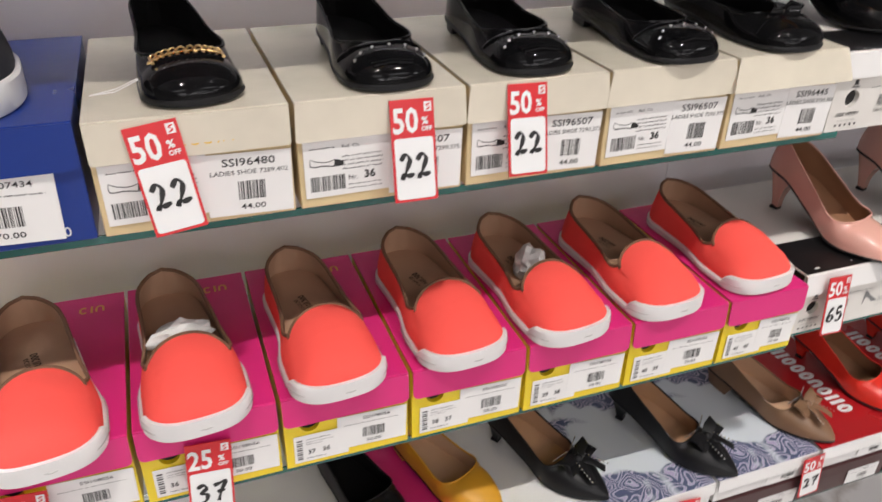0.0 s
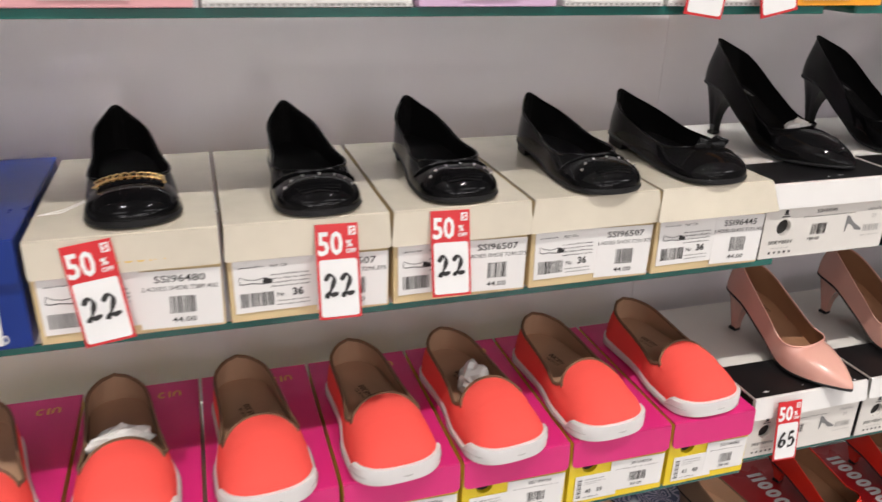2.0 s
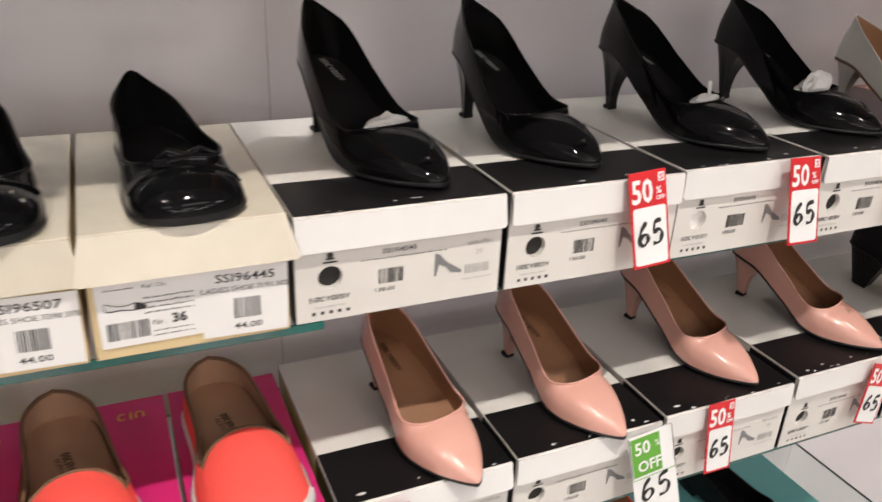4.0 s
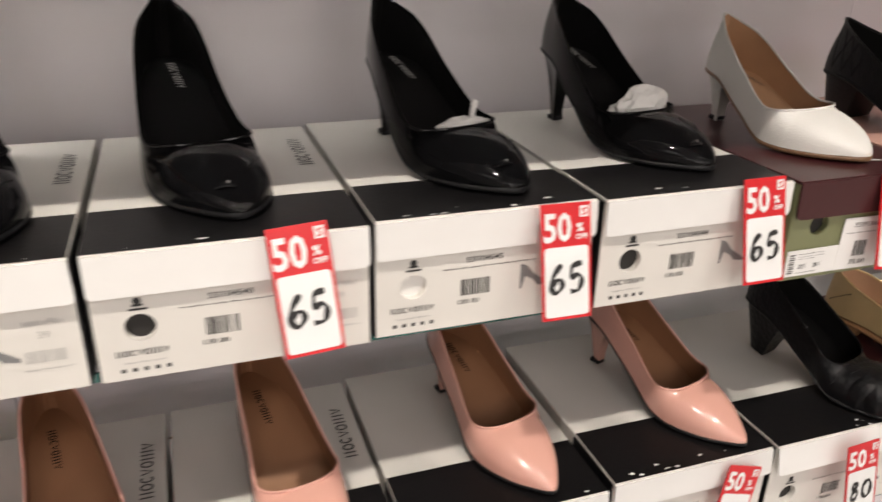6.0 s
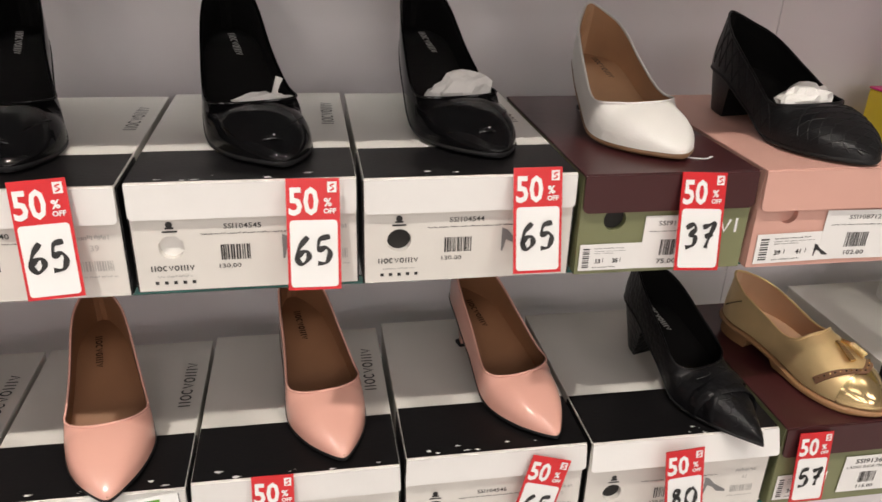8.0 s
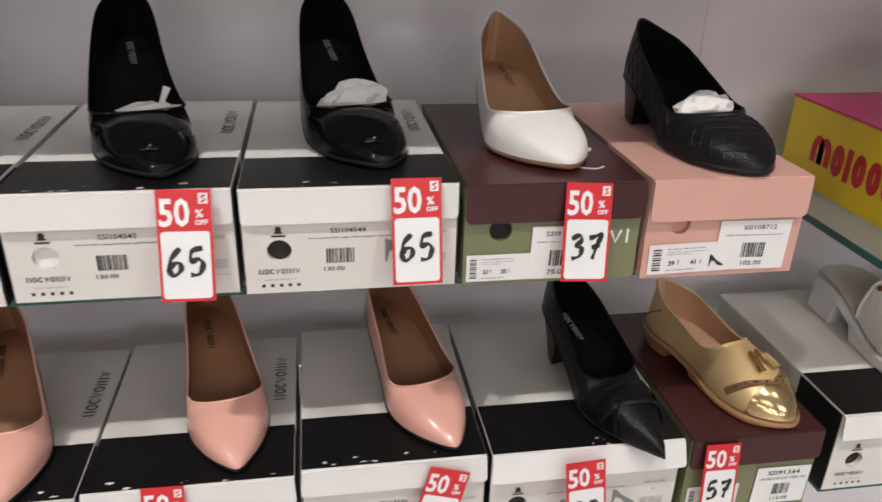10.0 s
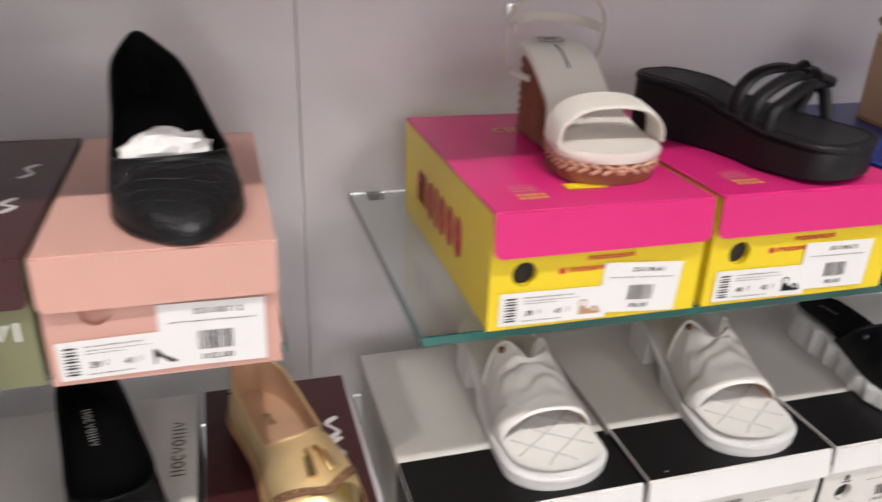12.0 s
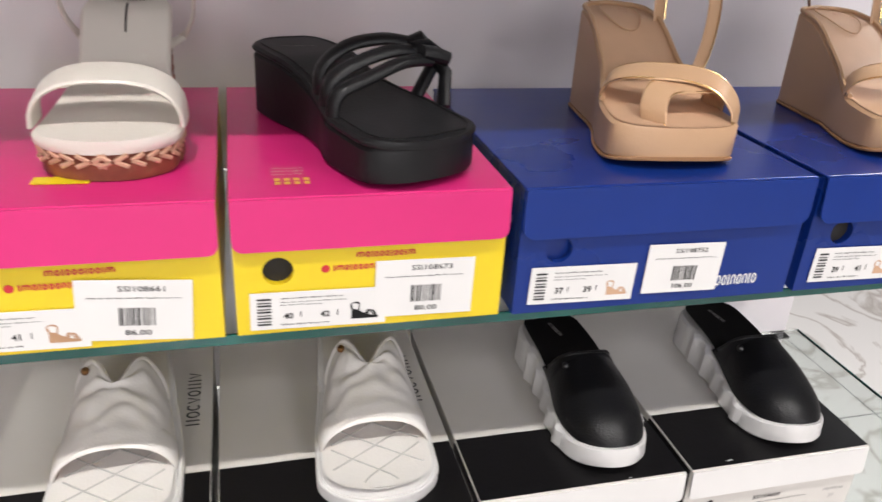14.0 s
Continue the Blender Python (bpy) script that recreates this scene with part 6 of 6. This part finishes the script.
for i, p in enumerate(wing):
    part("perforation", ball(0.0012, p + Vector((0, 0, 0.0012)), 1), GOLD_METAL if i % 2 else BLACK_LINING, th)
for sd in (-1, 1):
    c = k.at(0.68, 0.99, 1) + Vector((sd * 0.004, -0.002, 0.003))
    tas = part("tassel", sweep([c, c + Vector((sd * 0.002, -0.008, 0.000)), c + Vector((sd * 0.004, -0.018, -0.004)), c + Vector((sd * 0.006, -0.027, -0.008))], (1, 0, 0), [0.004, 0.006, 0.007, 0.008], 0.005, 10), GOLD_METAL, th, "gold leather tassel")
    for j in range(4):
        o = Vector((sd * 0.002 + (j - 1.5) * 0.0018, 0, 0.0024))
        part("fringe", tube([c + o + Vector((sd * 0.002, -0.010, -0.001)), c + o + Vector((sd * 0.005, -0.028, -0.008))], 0.0008, 5), GOLD_PATENT, tas)
part("outsole", k.sole(lambda s: max(k.insole(s) - 0.008, 0.0) if s < 0.45 else 0.0 if s < 0.9 else 0.004 * (s - 0.9) * 10, 0.0032, -0.002), TAN_SOLE, th, "tan welted sole")
part("heel", k.heel(0.27, 0.125, 0.028, 0.027, 1.0, 0.006), TAN_SOLE, th, "low stacked heel")
word_shapes(Print(), 0, 0, 0.020, 0.007, 4, 2).put("insole_mark", INK, th, Matrix.Translation((0.0, k.y(0.22), k.insole(0.22) + 0.0040)) @ pose(0, 0, 0, 0, 0, -90))
for sd in (-1, 1):
    for j in range(9):
        part("perforation", ball(0.0011, k.at(0.06 + 0.014 * j, 0.25 + 0.06 * j, sd) * 1.0, 1), BLACK_LINING, th)

for x, y, t in ((1.810, 0.003, 1), (2.021, 0.000, -2)):
    white_mule(x, y, ZC3 + 0.1066, t)
for x, y, t in ((2.235, -0.002, -1), (2.424, -0.004, -3)):
    black_clog(x, y, ZC3 + 0.1066, t)

# sneaker on the blue box
k = Last(0.262, [(0, 0.033), (0.45, 0.036), (0.7, 0.047), (0.85, 0.046), (1, 0.040)], [(0, 0.024), (1, 0.022)],
         [(0, 0.07), (0.3, 0.06), (0.5, 0.072), (0.7, 0.055), (0.85, 0.04), (1, 0.026)], 0.52, 0.8, 0.12, 0.76, 2.4, 1, 0.004, 0.2)
th = display("sneaker", place(-0.418, 0.006, ZB + 0.1086, 10), "dark canvas sneaker with thick white rubber sole")
shoe_core(th, k, NAVY, BLACK_LINING, BLACK_LINING, NAVY, 0.002)
part("outsole", k.sole(lambda s: 0.0, 0.0035, 0.004), WHITE_RUBBER, th, "thick white rubber sole")


# lower shelf shoes
def bow(th, k, s, mat, pearl, size=1.0):
    c = k.at(s, 0.99, 1) + Vector((0, 0, 0.006))
    for sd in (-1, 1):
        pts = [c, c + Vector((sd * 0.010, 0.003, 0.006)) * size, c + Vector((sd * 0.024, 0.004, 0.006)) * size, c + Vector((sd * 0.024, -0.004, 0.0)) * size, c + Vector((sd * 0.010, -0.003, -0.001)) * size, c]
        part("bow_loop", sweep(pts, (0, 1, 0.3), 0.013 * size, 0.002, 8), mat, th)
        tail = [c, c + Vector((sd * 0.006, -0.014, 0.0)) * size, c + Vector((sd * 0.013, -0.028, -0.008)) * size]
        part("bow_tail", sweep(tail, (1, 0.3, 0), 0.010 * size, 0.002, 8), mat, th)
        for j in range(9):
            part("rhinestone", ball(0.0013, c + Vector((sd * (0.004 + 0.0024 * j) * size, (0.012 + 0.0006 * j) * size, 0.006)), 1), pearl, th)
        for j in range(7):
            part("rhinestone", ball(0.0013, c + Vector((sd * (0.009 + 0.0014 * j) * size, (-0.004 - 0.0040 * j) * size, 0.003 - 0.0012 * j)), 1), pearl, th)
    part("bow_knot", ball(0.0055 * size, c, 2), mat, th)


LZ = ZD + 0.0635 + 0.0506
for x, y, t in ((0.248, 0.000, 32), (0.458, -0.026, 30)):
    th, k = pump(x, y, LZ, t, BLACK_LEATHER, CARAMEL_LINING, "black kitten-heel pump with rhinestone bow and tan insole", "kitten-heel pumps with bows", heel_h=0.045, length=0.225, toe_e=1.7, throat=0.66)
    bow(th, k, 0.74, BLACK_LEATHER, SILVER, 1.35)
th, k = pump(0.655, -0.018, LZ, 24, TAUPE_LEATHER, NUDE_LINING, "taupe leather pump with rhinestone bow on patterned box", "kitten-heel pumps with bows", heel_h=0.030, block_heel=True, length=0.23, toe_e=2.0)
bow(th, k, 0.76, TAUPE_LEATHER, SILVER, 1.25)
for x, y, t in ((0.830, -0.012, 18), (1.0, -0.010, 16)):
    pump(x, y, LZ, t, RED_LEATHER, TAN_LINING, "glossy red pump with tan insole on red box", "red pumps", heel_h=0.045, length=0.228, toe_e=2.0, half=1.06)
th, k = pump(1.215, -0.010, LZ, 16, BLACK_LEATHER, BLACK_LINING, "black flat with silver jewel on pale teal box", "", heel_h=0.02, block_heel=True, length=0.235, toe_e=2.2)
part("jewel", ball(0.012, k.at(0.74, 0.98, 1) + Vector((0, 0, 0.004)), 2), SILVER, th, "silver flower jewel")
pump(0.085, 0.020, LZ, 26, MUSTARD, NUDE_LINING, "mustard yellow flat with beige insole", "", heel_h=0.016, block_heel=True, length=0.232, toe_e=2.2)
pump(-0.055, 0.02, LZ, 20, BLACK_LEATHER, BLACK_LINING, "black leather flat with dark lining on the lower shelf", "", heel_h=0.016, block_heel=True, length=0.232, toe_e=2.2)

# ---- price tags ----
for x, z, number, w, h, tilt in ((-0.284, 1.200, "22", 0.0440, 0.094, -8), (-0.058, 1.198, "22", 0.0425, 0.095, 1), (0.0590, 1.202, "22", 0.0420, 0.089, 1.5),
                                 (0.7990, 1.207, "65", 0.0425, 0.093, -4), (1.0055, 1.202, "65", 0.0430, 0.092, 1), (1.1930, 1.206, "65", 0.0425, 0.091, 0), (1.3460, 1.1970, "37", 0.0425, 0.088, 3)):
    price_tag(x, z, number, w, h, y=-0.0045, tilt=tilt, lean=-14)
price_tag(0.5430, ZC2 + 0.094, "65", 0.038, 0.086, y=-0.020, tilt=2, lean=-9, thing_on="a white shoe box")
price_tag(0.8440, ZC2 + 0.106, "65", 0.058, 0.106, y=-0.026, tilt=-7, green=True, lean=-14, thing_on="a white shoe box")
price_tag(0.9560, ZC2 + 0.110, "65", 0.039, 0.090, y=-0.016, tilt=1, lean=-10, thing_on="a white shoe box")
price_tag(1.2300, ZC2 + 0.102, "65", 0.042, 0.084, y=-0.018, tilt=17, lean=-8, thing_on="a white shoe box")
price_tag(1.3640, ZC2 + 0.110, "80", 0.041, 0.086, y=-0.033, tilt=-4, lean=-8, thing_on="a white shoe box")
price_tag(1.5200, ZC2 + 0.106, "57", 0.039, 0.084, y=-0.021, tilt=1, lean=-8, thing_on="an olive shoe box")
price_tag(-0.2830, ZC1 + 0.076, "37", 0.045, 0.094, y=-0.032, tilt=4, percent="25", lean=-8, thing_on="a magenta box lid")
price_tag(-0.4550, ZC1 + 0.066, "37", 0.045, 0.094, y=-0.034, tilt=4, percent="25", lean=-8, thing_on="a magenta box lid")
price_tag(0.606, LZ - 0.002, "27", 0.040, 0.084, y=-0.030, tilt=-6, thing_on="a lower box")
price_tag(0.372, LZ - 0.012, "27", 0.040, 0.084, y=-0.030, tilt=8, thing_on="a lower box")
price_tag(0.330, ZA + 0.07, "30", 0.045, 0.080, y=-0.01, tilt=8, thing_on="an upper box")
price_tag(0.395, ZA + 0.075, "30", 0.045, 0.084, y=-0.01, tilt=-12, thing_on="an upper box")
